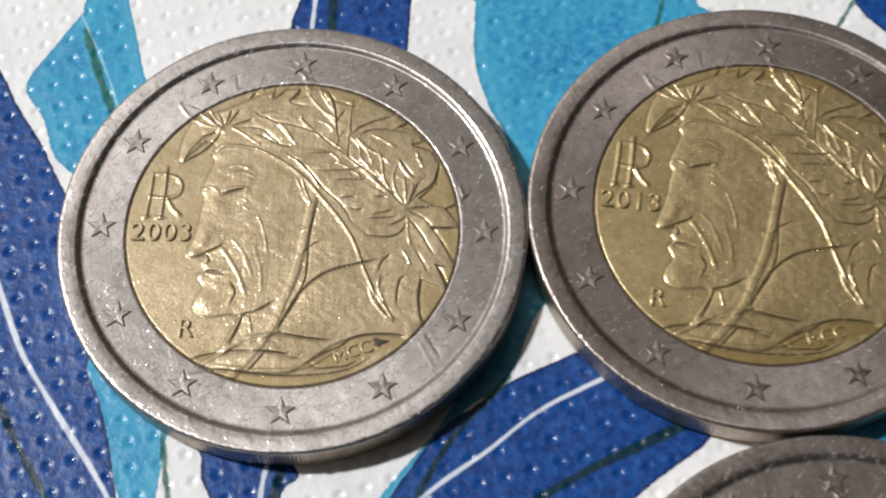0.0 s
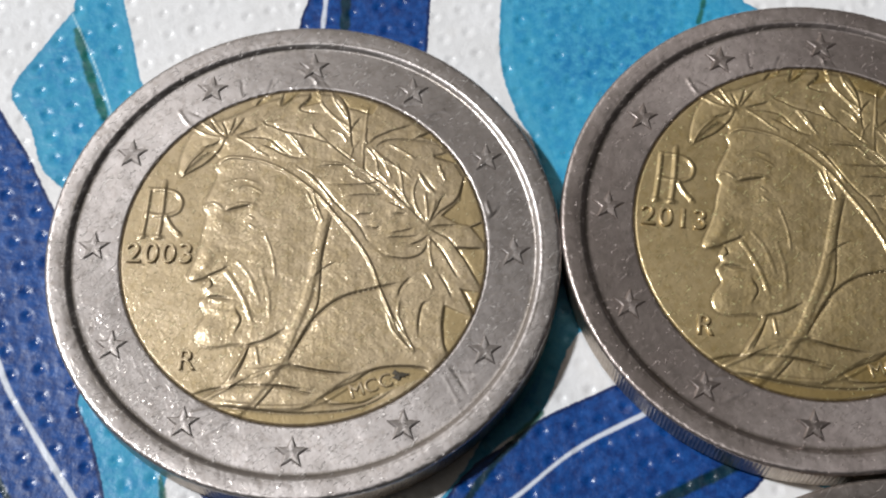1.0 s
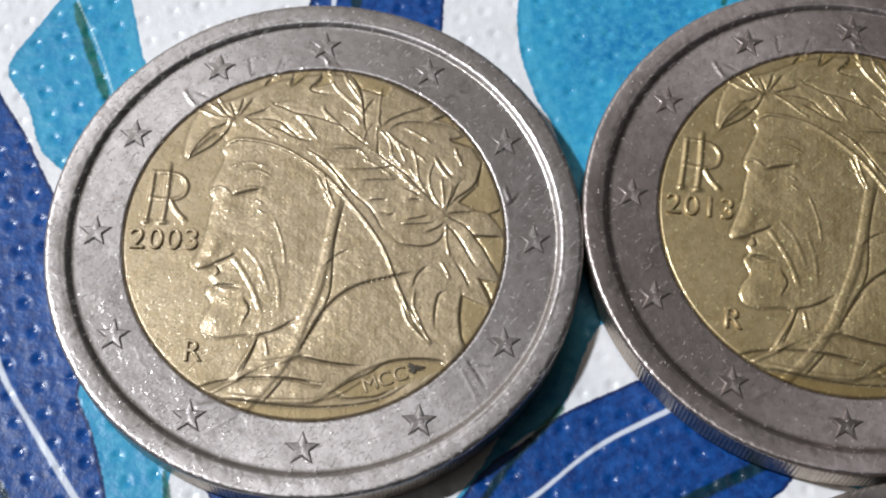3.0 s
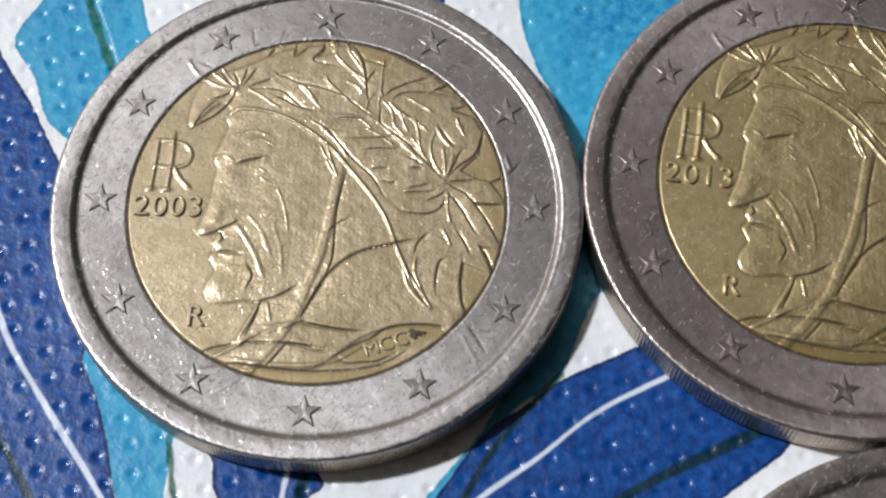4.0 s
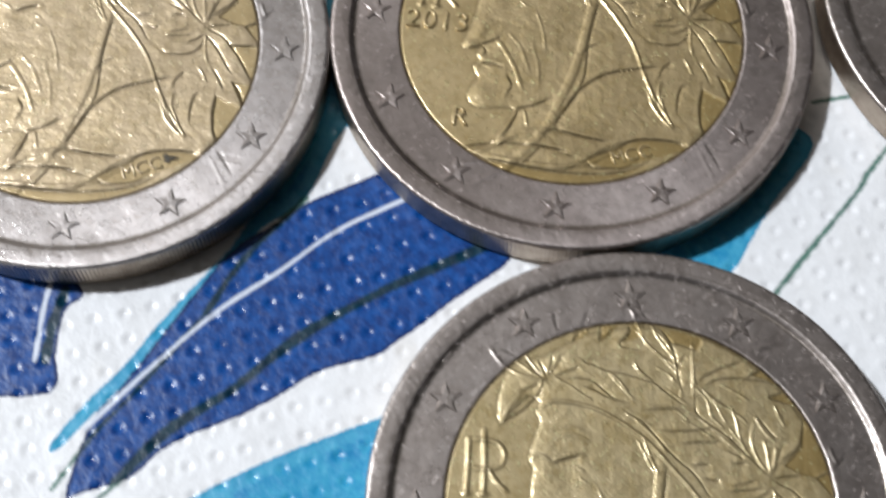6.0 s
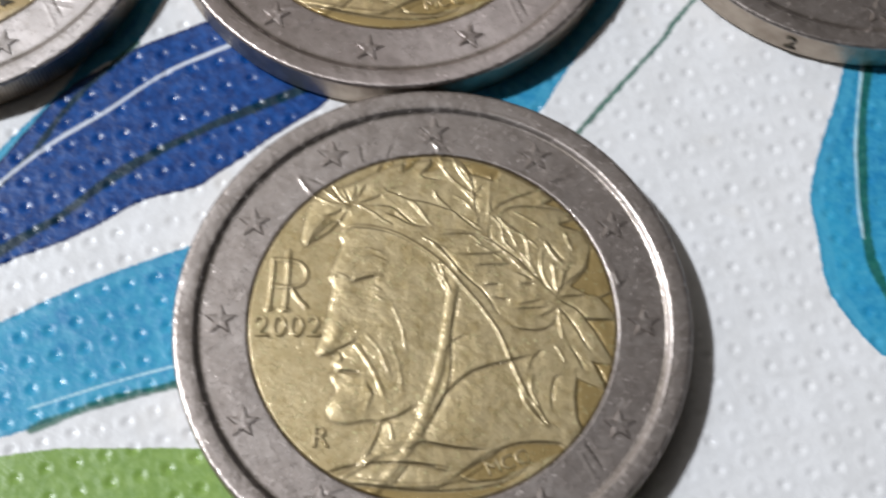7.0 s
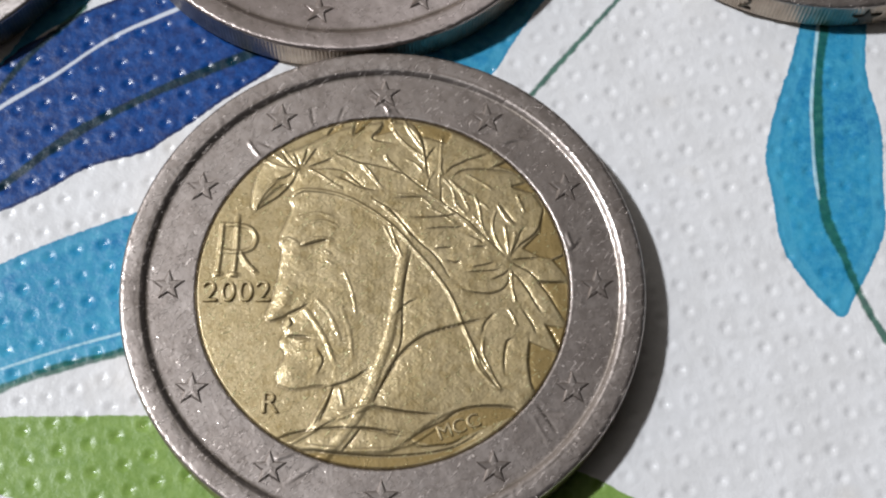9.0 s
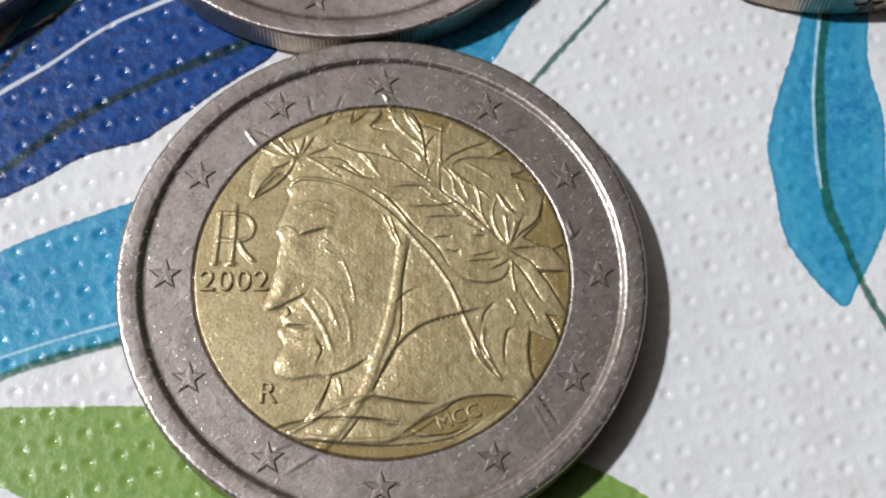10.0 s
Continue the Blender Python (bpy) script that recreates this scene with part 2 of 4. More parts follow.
# ---- tablecloth: one embossed sheet with a printed leaf pattern ----
TURQUOISE = []
TURQUOISE.append([(-13.9, 14.9), (-15.2, 12.7), (-16.5, 10), (-15.2, 7.8), (-14.2, 5.3), (-12.1, 3), (-11, -2), (-11.4, -6), (-11.6, -7.8), (-10.4, -10.5), (-8.5, -14.4), (-8.1, -16.7), (-7.3, -18.1), (-6.7, -16.6), (-6.3, -12.1), (-6.3, -9.9), (-7.9, -2), (-8.1, 4), (-8.4, 8), (-9.6, 10.8), (-10.2, 13), (-11, 15.8), (-11.4, 18), (-13.1, 18), (-13.7, 15.8), (-13.7, 15.1)])
TURQUOISE.append([(9.9, 16), (9.8, 13.8), (9.9, 12), (10.2, 10.6), (10.9, 8.6), (11.6, 7.3), (12.4, 4.1), (12.7, 0.1), (11.9, -3.9), (6.1, -14), (3, -18), (4.1, -17.6), (7.7, -11.9), (9.8, -9.4), (11.9, -7.7), (13.8, -3.5), (16.9, -2.9), (23.9, 2.1), (27.9, 9.1), (29.9, 13.2), (23.3, 16.1), (23.7, 18), (10.2, 17.8)])
TURQUOISE.append([(31.8, -11.7), (33.8, -11.4), (35, -9.5), (36.2, -7.5), (38.5, -3.5), (32.9, -1.9), (27.8, -3.9), (23.8, -8.9), (25.8, -11.4)])
TURQUOISE.append([(-0.6, -28), (1, -27.1), (3.6, -25.8), (6.2, -24.3), (9, -22.7), (11.6, -21.4), (15.9, -19.6), (16, -19.6), (18.2, -18.6), (23.7, -20), (23.7, -24), (17.9, -26.2), (15.6, -27.2), (12.5, -28.1), (9.8, -29.2), (7.7, -30), (3.1, -31.4), (-1.6, -31.6), (-2.6, -28.5)])
TURQUOISE.append([(51.6, -4.9), (50.7, -7.8), (50, -10.2), (49.1, -12.7), (48.3, -15.7), (48.5, -18.2), (48.8, -20.8), (49.5, -22.3), (50.5, -23.7), (51.6, -24.7), (52.4, -23.4), (53.3, -21.9), (54.2, -19.7), (54.3, -17.4), (54.5, -14.2), (54, -10.8), (54.3, -7.3), (54.1, -4.5)])
TURQUOISE.append([(8.6, -10.1), (7.5, -11.5), (5.2, -14.4), (3.2, -17.3), (1.7, -19), (0.2, -21.2), (0.6, -21.4), (2.2, -19.5), (3.8, -17.6), (6.1, -14.4), (7.9, -12.1), (9.1, -10.5)])
NAVY = []
NAVY.append([(-21.9, 15.2), (-19.5, 12.8), (-17.9, 10.6), (-16.8, 8.6), (-15.2, 6.3), (-14.2, 4.5), (-11.8, 0), (-10.4, -5), (-10.9, -7.4), (-10.2, -9.0), (-9.5, -10.9), (-9.1, -12.3), (-8.7, -14.0), (-8, -16.7), (-7.5, -18.7), (-10, -19.8), (-14.4, -18.4), (-23.5, -14), (-26.6, -4), (-25.7, 4)])
NAVY.append([(0.1, 19.5), (-0.7, 16.3), (-1.2, 14), (-1, 9.1), (0, 6), (3, 6), (5, 9.1), (5.8, 12.5), (5.9, 14.4), (6, 16.3), (6.1, 19.1)])
NAVY.append([(-5.9, -9.9), (-1.9, -9.9), (-0.9, -11.4), (0.9, -13.2), (0.1, -14.2), (-0.1, -16.4), (-0.1, -18.5), (-3.7, -18.6), (-3.8, -16.6), (-3.6, -14.9), (-4.2, -13.5), (-4.4, -12.2)])
NAVY.append([(17.5, -5.3), (15.6, -6.2), (11.9, -8), (10.22, -9.3), (8.32, -10.7), (6.32, -13.5), (3.32, -18.2), (2.02, -20.1), (1.2, -23.7), (2.1, -23.5), (4.1, -22.8), (5.7, -21.3), (7.3, -20.4), (9.2, -19.6), (11.4, -18.3), (12.5, -17.5), (13.5, -17), (15.8, -16.3), (16.9, -15.5), (18.3, -14.4), (19.7, -13.2), (22.3, -11.2), (22.8, -9.9), (24.8, -5.9), (22.9, -2.9)])
NAVY.append([(31.8, 19), (32.6, 16.6), (33.2, 15.5), (34.3, 14.4), (36.5, 12.4), (38.8, 14.7), (37.6, 19)])
LIME = []
LIME.append([(3.3, -32), (7.9, -31), (10.3, -30.6), (13, -30.5), (17.1, -30.4), (18.2, -30.8), (19.7, -30), (27.6, -33.1), (35.5, -33.1), (37.8, -32.8), (39.1, -33.2), (40.1, -33.7), (41.4, -34.5), (43.4, -36.3), (29.5, -39.4), (16.3, -37), (11.9, -35), (11.3, -34.7), (10.8, -34.5), (8.3, -34.2), (3.8, -34.2)])
# lines of the print: half width in millimetres, then the points
STEMS = []
STEMS.append((0.27, (-13.4, 13.9), (-12.8, 12.2), (-12.1, 10.4), (-11.3, 8.5)))
STEMS.append((0.16, (-6.3, -11.8), (-6.1, -13.4), (-5.7, -15.2)))
STEMS.append((0.16, (-6.5, -11.2), (-6, -13.8), (-5.2, -17.1)))
STEMS.append((0.22, (-15.8, -8.9), (-14.2, -11.7), (-12.3, -14.7), (-11.6, -16.2)))
STEMS.append((0.3, (1.3, 17.5), (1.3, 15.9), (1.3, 14.2)))
STEMS.append((0.3, (-0, -13.1), (-0.4, -14.8), (-0.6, -16.9)))
STEMS.append((0.3, (21.7, -9.9), (21.1, -10.3), (16.8, -12.4), (13.4, -14.4), (11.2, -16), (8.8, -18.2), (5.8, -20.4), (3.5, -23)))
STEMS.append((0.12, (4.1, -22.4), (2.8, -23.8), (0.7, -25.5), (-0.3, -26.3)))
STEMS.append((0.2, (11.9, -7.7), (8.9, -11.2), (7.2, -14.2)))
STEMS.append((0.14, (7.2, -14.2), (4.2, -18.2), (2.4, -20.4), (1.2, -22.3), (0.5, -23.4)))
STEMS.append((0.26, (8.8, -29.7), (9.8, -29.2), (12.5, -28.1), (15.6, -27.2), (16.8, -26.7)))
STEMS.append((0.16, (45.4, -0.6), (44, -2.4), (42.6, -4), (41.3, -5.7), (40.7, -6.7), (38.1, -9.9), (35.8, -12.8)))
STEMS.append((0.14, (38.8, -1.4), (41.1, -0.9), (43.4, -0.1)))
STEMS.append((0.3, (52.1, -5.7), (51.9, -8.1), (51.5, -10.5), (51.2, -13.3), (51.1, -16.2), (51.2, -19.2), (51.9, -21.3)))
STEMS.append((0.22, (51.8, -21), (52.5, -23.2), (53.1, -24.7), (53.9, -26.2)))
STEMS.append((0.16, (21.3, 17.3), (21, 16), (20.7, 14.8)))
STEMS.append((0.14, (32.8, 17), (31.8, 15.3), (31, 14.1)))
VEINS = []
VEINS.append((0.16, (-17.3, -0.5), (-16.4, -2.7), (-14.6, -6.6), (-13.2, -8.7), (-12, -10.4), (-9.9, -13.3), (-8.9, -14.9), (-8.3, -16.6), (-7.8, -18.2)))
VEINS.append((0.14, (0.2, 17.9), (0.2, 16.3), (0.1, 14.2)))
VEINS.append((0.14, (-0.8, -12.8), (-1, -14.2), (-1.1, -16.9)))
VEINS.append((0.125, (18.3, -7), (17.1, -7.6), (13.6, -9.5), (10.8, -11.8), (8, -13.9), (5.4, -16.4), (2.8, -19.2), (1.8, -20.4)))
VEINS.append((0.07, (8.6, -28.6), (9.7, -28.2), (12.7, -27.1), (16.2, -26)))
VEINS.append((0.09, (51.9, -5.7), (51.6, -8.1), (51.2, -10.5), (50.9, -12.9), (50.8, -15.3), (50.8, -16.9), (50.9, -18.2)))
VEINS.append((0.05, (-13.8, 15), (-13.2, 13.8), (-12.4, 12.2), (-11.6, 10.4), (-10.9, 8.5)))


def tablecloth():
    x0, x1, y0, y1, cell = -27.0, 63.0, -43.0, 25.0, 0.125
    xs, ys = np.arange(x0, x1 + 1e-6, cell), np.arange(y0, y1 + 1e-6, cell)
    y, x = np.meshgrid(ys, xs, indexing="ij")
    # dimples on a slanted lattice
    e1, e2, o = np.array([1.385, 0.413]), np.array([0.412, -1.367]), np.array([11.37, -11.85])
    inv = np.linalg.inv(np.stack([e1, e2], 1))
    u, v = inv[0, 0] * (x - o[0]) + inv[0, 1] * (y - o[1]), inv[1, 0] * (x - o[0]) + inv[1, 1] * (y - o[1])
    iu, iv = np.rint(u), np.rint(v)
    toss = lambda k: np.modf(np.abs(np.sin(iu * 12.9898 + iv * 78.233 + k) * 43758.5453))[0]  # noqa: E731
    jx, jy = (toss(1) - 0.5) * 0.22, (toss(2) - 0.5) * 0.22
    du, dv = u - iu, v - iv
    far = np.hypot(du * e1[0] + dv * e2[0] - jx, du * e1[1] + dv * e2[1] - jy)
    deep = 0.045 + 0.065 * toss(3)
    z = -deep * np.exp(-((far / 0.21) ** 2)) + 0.022 * np.exp(-(((far - 0.38) / 0.20) ** 2))
    z += 0.02 * np.sin(x * 0.9 + 1.3 * np.sin(y * 0.7)) * np.sin(y * 1.1 + np.sin(x * 0.5))
    edge = np.minimum.reduce([x - x0, x1 - x, y - y0, y1 - y])
    z = z * np.clip(edge / 2.0, 0, 1) - 0.06
    masks = {"bond": np.exp(-((far / 0.28) ** 2))}
    for key, shapes in (("print_turquoise", TURQUOISE), ("print_navy", NAVY), ("print_lime", LIME)):
        sd = np.full(x.shape, 2.0)
        for shape in shapes:
            sd = np.minimum(sd, signed(x, y, spline(shape, 8, True)))
        masks[key] = sd
    for key, lines in (("print_stem", STEMS), ("print_vein", VEINS)):
        sd = np.full(x.shape, 2.0)
        for half, *points in lines:
            far, along = near_line(x, y, spline(points, 10), 2.0)
            sd = np.minimum(sd, far - half * (0.75 + 0.25 * np.sin(along * 9.0) ** 2))
        masks[key] = sd
    verts = np.stack([x, y, z], -1).reshape(-1, 3)
    faces = quad_grid(len(ys), len(xs))
    # the plain rest of the sheet round the fine part
    n, rows, cols = len(verts), len(ys), len(xs)
    X0, X1, Y0, Y1 = -105.0, 140.0, -120.0, 100.0
    outer = np.array([[X0, Y0, -0.06], [X1, Y0, -0.06], [X1, Y1, -0.06], [X0, Y1, -0.06]])
    inner = [0, cols - 1, rows * cols - 1, (rows - 1) * cols]
    rim = [[n + k, n + (k + 1) % 4, inner[(k + 1) % 4], inner[k]] for k in range(4)]
    # hem and underside give the cloth its thickness
    under = outer - (0, 0, 0.5)
    hem = [[n + 4 + k, n + 4 + (k + 1) % 4, n + (k + 1) % 4, n + k] for k in range(4)]
    verts = np.vstack([verts, outer, under])
    faces = np.vstack([faces, rim, hem, [[n + 7, n + 6, n + 5, n + 4]]])
    masks = {k: np.concatenate([m.ravel(), np.full(8, 0.0 if k == "bond" else 2.0)]) for k, m in masks.items()}
    ob = new("tablecloth", mesh_from("tablecloth", verts, faces, CLOTH, masks))
    return tagged(ob, "white embossed tablecloth printed with blue and green leaves", "tablecloth", kind="structure")


def table_board():
    bm = bmesh.new()
    bmesh.ops.create_cube(bm, size=1.0)
    bmesh.ops.scale(bm, vec=(0.236, 0.211, 0.018), verts=bm.verts)
    bmesh.ops.bevel(bm, geom=bm.edges[:], offset=0.003, segments=3, affect="EDGES")
    me = bpy.data.meshes.new("table_top")
    bm.to_mesh(me)
    bm.free()
    me.materials.append(WOOD)
    ob = new("table_top", me)
    ob.location = (0.0175, -0.010, -0.00956)
    return tagged(ob, "plain wooden table top under the tablecloth", "table", kind="structure")


tablecloth()
table_board()

# ---- coins ----
R_OUT, R_CORE, FACE = 12.875, 9.16, 1.97
# the raised bust, a plain closed shape, and the strokes on it, in millimetres from the coin's centre
BUST = [
    (-4.61, 5.08), (-4.76, 4.53), (-4.6, 4.04), (-5.02, 2.84), (-5.16, 2.18), (-4.96, 1.82), (-5.07, 1.17), (-5.13, 0.46), (-5.33, -0.42), (-5.67, -1.52), (-5.5, -1.84), (-4.95, -1.7), (-4.62, -1.58), (-4.85, -2.1), (-4.7, -2.44), (-4.96, -2.84), (-4.84, -3.19), (-4.66, -3.59), (-4.95, -4.09), (-5.09, -4.66), (-4.83, -5.11), (-4.15, -5.28), (-2.65, -5.17), (-3.16, -6.47), (-3.6, -7.3), (-4.41, -7.92), (-3.11, -8.34), (-0.96, -8.48), (0.37, -8.35), (1.31, -7.73), (2.51, -6.83), (4.14, -6.2), (6.16, -6.15), (6.7, -6.51), (7.25, -5.54), (8.38, -3.87), (8.96, -1.59), (9.03, 1.04), (8.42, 3.12), (7.06, 5.56), (5.08, 7.43), (2.79, 8.54), (0.19, 8.87), (-2.12, 8.48), (-3.97, 7.55), (-6.09, 6.56), (-6.56, 4.11), (-5.19, 5.33),
]
# raised lines: half width, height, points
RIDGES, GROOVES, MOUNDS = [], [], []


def ridge(half, up, *points):
    RIDGES.append((half, up, points))


def cut(half, deep, *points):
    GROOVES.append((half, deep, points))


def mound(*row):
    MOUNDS.append(row)


ridge(0.0825, 0.1, (-4.55, 4.86), (-3.9, 5.1), (-2.33, 4.85), (-0.89, 4.14), (0.53, 3.02), (1.67, 1.67), (2.51, 0.63), (3.34, -0.69), (4.02, -2.43), (4.7, -3.85), (5.63, -5.26))
ridge(0.0675, 0.06, (0.25, 3.32), (0.54, 2.42), (0.88, 1.52))
ridge(0.21, 0.065, (1.05, 2.27), (0.73, -0.1), (0.36, -2.41), (-0.27, -4.39), (-1, -6.29), (-2.63, -8.47), (-4.4, -9.92))
ridge(0.09, 0.06, (-2.43, -5.23), (-2.85, -6.12), (-3.28, -6.94))
ridge(0.07, 0.05, (-2.05, -5.23), (-1.87, -6.06))
ridge(0.09, 0.06, (-4.33, -7.92), (-2.34, -6.84), (-0.46, -6.12))
ridge(0.09, 0.05, (-3.66, -8.04), (-0.97, -8.26), (1.17, -8), (3.05, -6.77))
ridge(0.105, 0.04, (-3.91, -1.09), (-3.28, -1.96), (-2.71, -2.97), (-2.35, -3.96))
ridge(0.09, 0.02, (-3.32, -0.66), (-2.6, -1.53), (-1.99, -2.97))
ridge(0.09, 0.02, (-2.06, -1.1), (-1.62, -2.4), (-1.49, -3.54))
ridge(0.0675, 0.05, (-5.09, 2.36), (-4.67, 2.47), (-4.24, 2.23))
ridge(0.08, 0.04, (-3.96, 2.23), (-3.26, 2.47), (-2.55, 2.4))
ridge(0.06, 0.03, (-2.88, 1.81), (-2.59, 1.63))
ridge(0.06, 0.03, (-2.81, 1.33), (-2.52, 1.1))
ridge(0.07, 0.035, (-4.58, -2.67), (-4.08, -2.85), (-3.59, -2.79))
ridge(0.06, 0.03, (-4.14, 3.64), (-3.44, 3.85), (-2.58, 3.67))
ridge(0.06, 0.03, (-3.85, 3.25), (-3, 3.43), (-2.29, 3.12))
ridge(0.06, 0.03, (-1.96, 0.8), (-1.52, -0.38), (-1.3, -1.54))
ridge(0.06, 0.05, (7.05, -6.43), (7.62, -7.48), (8.13, -8.43))
ridge(0.06, 0.05, (7.15, -6.51), (8.71, -6.88))
ridge(0.06, 0.05, (5.81, 8.18), (6.97, 8.42))
ridge(0.06, 0.05, (5.6, 7.68), (6.96, 8.04))
ridge(0.07, 0.06, (-0.85, 10.38), (0.18, 9.67), (0.53, 8.87))
ridge(0.05, 0.04, (9.12, 1.93), (9.8, 2.37))
ridge(0.05, 0.04, (-3.57, 8.9), (-3.99, 8.27))
ridge(0.06, 0.05, (-2.08, 9.52), (-2.24, 8.67))
ridge(0.109, 0.1, (-8, 3.27), (-8.05, 2.01), (-8.16, 0.65))
ridge(0.12, 0.11, (-7.26, 3.69), (-7.27, 2.01), (-7.37, 0.59))
ridge(0.102, 0.09, (-8, 3.27), (-7.23, 3.21), (-6.66, 3.06), (-6.33, 2.6), (-6.48, 2.01), (-7.17, 1.77), (-8.05, 1.87))
ridge(0.109, 0.1, (-7.09, 1.77), (-6.73, 1.18), (-6.26, 0.7))
ridge(0.116, 0.09, (-8.27, 0.62), (-7.99, 0.62))
ridge(0.116, 0.09, (-7.54, 0.59), (-7.15, 0.56))
# cut lines: half width, depth, points
cut(0.08, 0.09, (-0.33, -5.85), (0.6, -3.89), (1.96, -2.62), (3.89, -2), (5.05, -1.71))
cut(0.08, 0.06, (-4.75, -2.62), (-4.09, -2.59), (-3.48, -2.68))
cut(0.07, 0.06, (-4.73, -1.52), (-4.13, -1.24), (-3.64, -0.95))
cut(0.08, 0.06, (-4.09, 2.05), (-3.26, 2.29), (-2.7, 2.43))
cut(0.06, 0.03, (-3.19, -3.19), (-2.85, -3.82), (-3.11, -4.5))
cut(0.07, 0.05, (-0.46, -6.12), (0.62, -6.35), (2.24, -6.49))
cut(0.07, 0.06, (-2.71, -5.2), (-1.57, -4.84), (-0.63, -4.25))
cut(0.06, 0.05, (-4.56, -1.58), (-4.39, -1.96), (-4.6, -2.16))
cut(0.07, 0.06, (-5.28, -7.87), (-4.21, -7.43), (-2.33, -7.17), (-0.45, -7.23), (1.17, -7.45))
cut(0.06, 0.04, (1.38, 1.97), (0.98, -0.39), (0.92, -2.7), (0.6, -3.83))
cut(0.05, 0.03, (0.58, -1.55), (1.12, -0.97), (1.68, -0.68))
# hollows and swellings: centre, half axes, turn in degrees, height
mound(-3.43, 1.4, .42, .75, 8, -0.055)
mound(-4.5, 1.55, .3, .5, 0, 0.03)
mound(-4.54, 2.74, .6, .5, 0, 0.05)
mound(-4.84, -0.65, .35, .8, -18, 0.08)
mound(-5.28, -1.58, .3, .25, 0, 0.07)
mound(-4.45, -4.38, .6, .45, 20, 0.06)
mound(-4.38, -2.25, .4, .25, 0, 0.05)
mound(-1.66, -0.38, 1.6, 1.8, 0, 0.05)
mound(3.06, -4.13, 2.2, 1.6, 20, 0.05)
mound(-3.42, 3.34, 1.2, .6, 0, 0.03)

# cut lines that part the leaves and the folds
cut(0.05, 0.075, (-3.57, 6.27), (-2.57, 6.27), (-1.94, 6.09), (-1.42, 5.62), (-0.91, 5.21), (-0.22, 5.09))
cut(0.05, 0.075, (-2.42, 5.83), (-1.93, 5.68), (-1.42, 5.37), (-0.90, 5.12))
cut(0.05, 0.075, (-1.59, 7.41), (-1.96, 7.28), (-2.36, 7.12), (-1.87, 6.93), (-1.29, 6.65), (-0.58, 6.52), (0.28, 6.27), (0.99, 5.96), (1.56, 5.53), (2.13, 5.06), (2.55, 4.84))
cut(0.05, 0.075, (-2.90, 8.14), (-2.73, 8.42), (-2.56, 8.62))
cut(0.05, 0.075, (-1.41, 9.00), (-1.52, 8.62), (-1.57, 8.20), (-1.18, 8.46), (-0.66, 8.94))
cut(0.05, 0.075, (-0.09, 9.00), (-0.14, 8.62), (-0.54, 8.14), (-0.57, 7.95), (-0.16, 7.82), (0.41, 7.73))
cut(0.05, 0.075, (1.36, 8.84), (1.71, 8.40), (1.94, 7.89), (2.05, 7.35), (2.11, 6.72), (2.19, 6.09), (2.33, 5.46))
cut(0.05, 0.075, (1.85, 8.05), (2.42, 7.98), (3.14, 7.67))
cut(0.05, 0.075, (2.57, 7.44), (2.28, 7.09), (2.13, 6.72))
cut(0.05, 0.075, (3.13, 6.03), (3.42, 6.34), (3.85, 6.56), (4.28, 6.78), (4.86, 6.97), (5.43, 7.19))
cut(0.05, 0.075, (3.56, 5.90), (3.84, 6.12), (4.42, 6.25), (5.42, 6.22), (6.41, 6.09), (7.12, 5.78))
cut(0.05, 0.075, (5.42, 6.31), (5.85, 6.53), (6.23, 6.72))
cut(0.05, 0.075, (7.26, 5.62), (6.83, 5.44), (6.45, 5.31), (6.96, 5.09), (7.52, 4.94))
cut(0.05, 0.075, (2.90, 5.31), (2.87, 4.84), (2.98, 4.38), (3.68, 3.83), (4.24, 3.40), (4.79, 2.85), (5.35, 2.25), (6.03, 1.49))
cut(0.045, 0.045, (0.29, 4.69), (1.14, 4.69), (2.13, 4.69), (2.84, 4.32), (3.40, 3.83))
cut(0.045, 0.045, (0.86, 3.71), (1.70, 3.61), (2.27, 3.61), (3.11, 3.67), (3.54, 3.74), (3.82, 3.46), (4.24, 3.16))
cut(0.045, 0.045, (2.04, 3.00), (2.83, 3.06), (3.53, 3.06), (3.95, 3.10))
cut(0.05, 0.075, (-0.56, 4.63), (0.29, 4.07), (0.86, 3.40), (1.42, 2.70), (1.98, 2.10), (2.40, 1.74), (2.82, 1.20), (3.23, 0.45))
cut(0.045, 0.045, (2.54, 1.95), (2.96, 1.98), (3.38, 2.01))
cut(0.05, 0.075, (4.23, 2.64), (4.73, 2.43), (4.92, 2.25))
cut(0.05, 0.075, (4.45, 2.04), (4.78, 2.04), (5.06, 2.01))
cut(0.05, 0.075, (3.10, 1.35), (3.51, 1.20), (3.79, 1.26))
cut(0.045, 0.045, (4.35, 0.96), (4.91, 1.05), (5.47, 1.20))
cut(0.045, 0.045, (4.07, 0.69), (5.04, 0.75), (5.74, 0.81))
cut(0.05, 0.075, (3.92, -0.20), (4.47, -0.38), (5.30, -0.43), (5.86, -0.20), (6.14, 0.15), (6.20, 0.51))
cut(0.05, 0.075, (5.31, 0.30), (5.87, 0.54), (6.21, 0.81))
cut(0.05, 0.075, (5.81, 4.32), (6.08, 3.92), (6.36, 3.52), (6.55, 3.31))
cut(0.05, 0.075, (6.31, 1.58), (6.74, 2.10), (7.32, 2.55), (7.70, 3.00), (7.92, 3.77), (7.99, 4.23))
cut(0.05, 0.075, (6.26, 1.64), (6.61, 2.25), (6.82, 2.85), (7.05, 3.16))
cut(0.05, 0.075, (6.39, 1.34), (7.01, 1.40), (7.71, 1.43))
cut(0.05, 0.075, (8.26, 1.34), (8.69, 1.49), (8.97, 1.70))
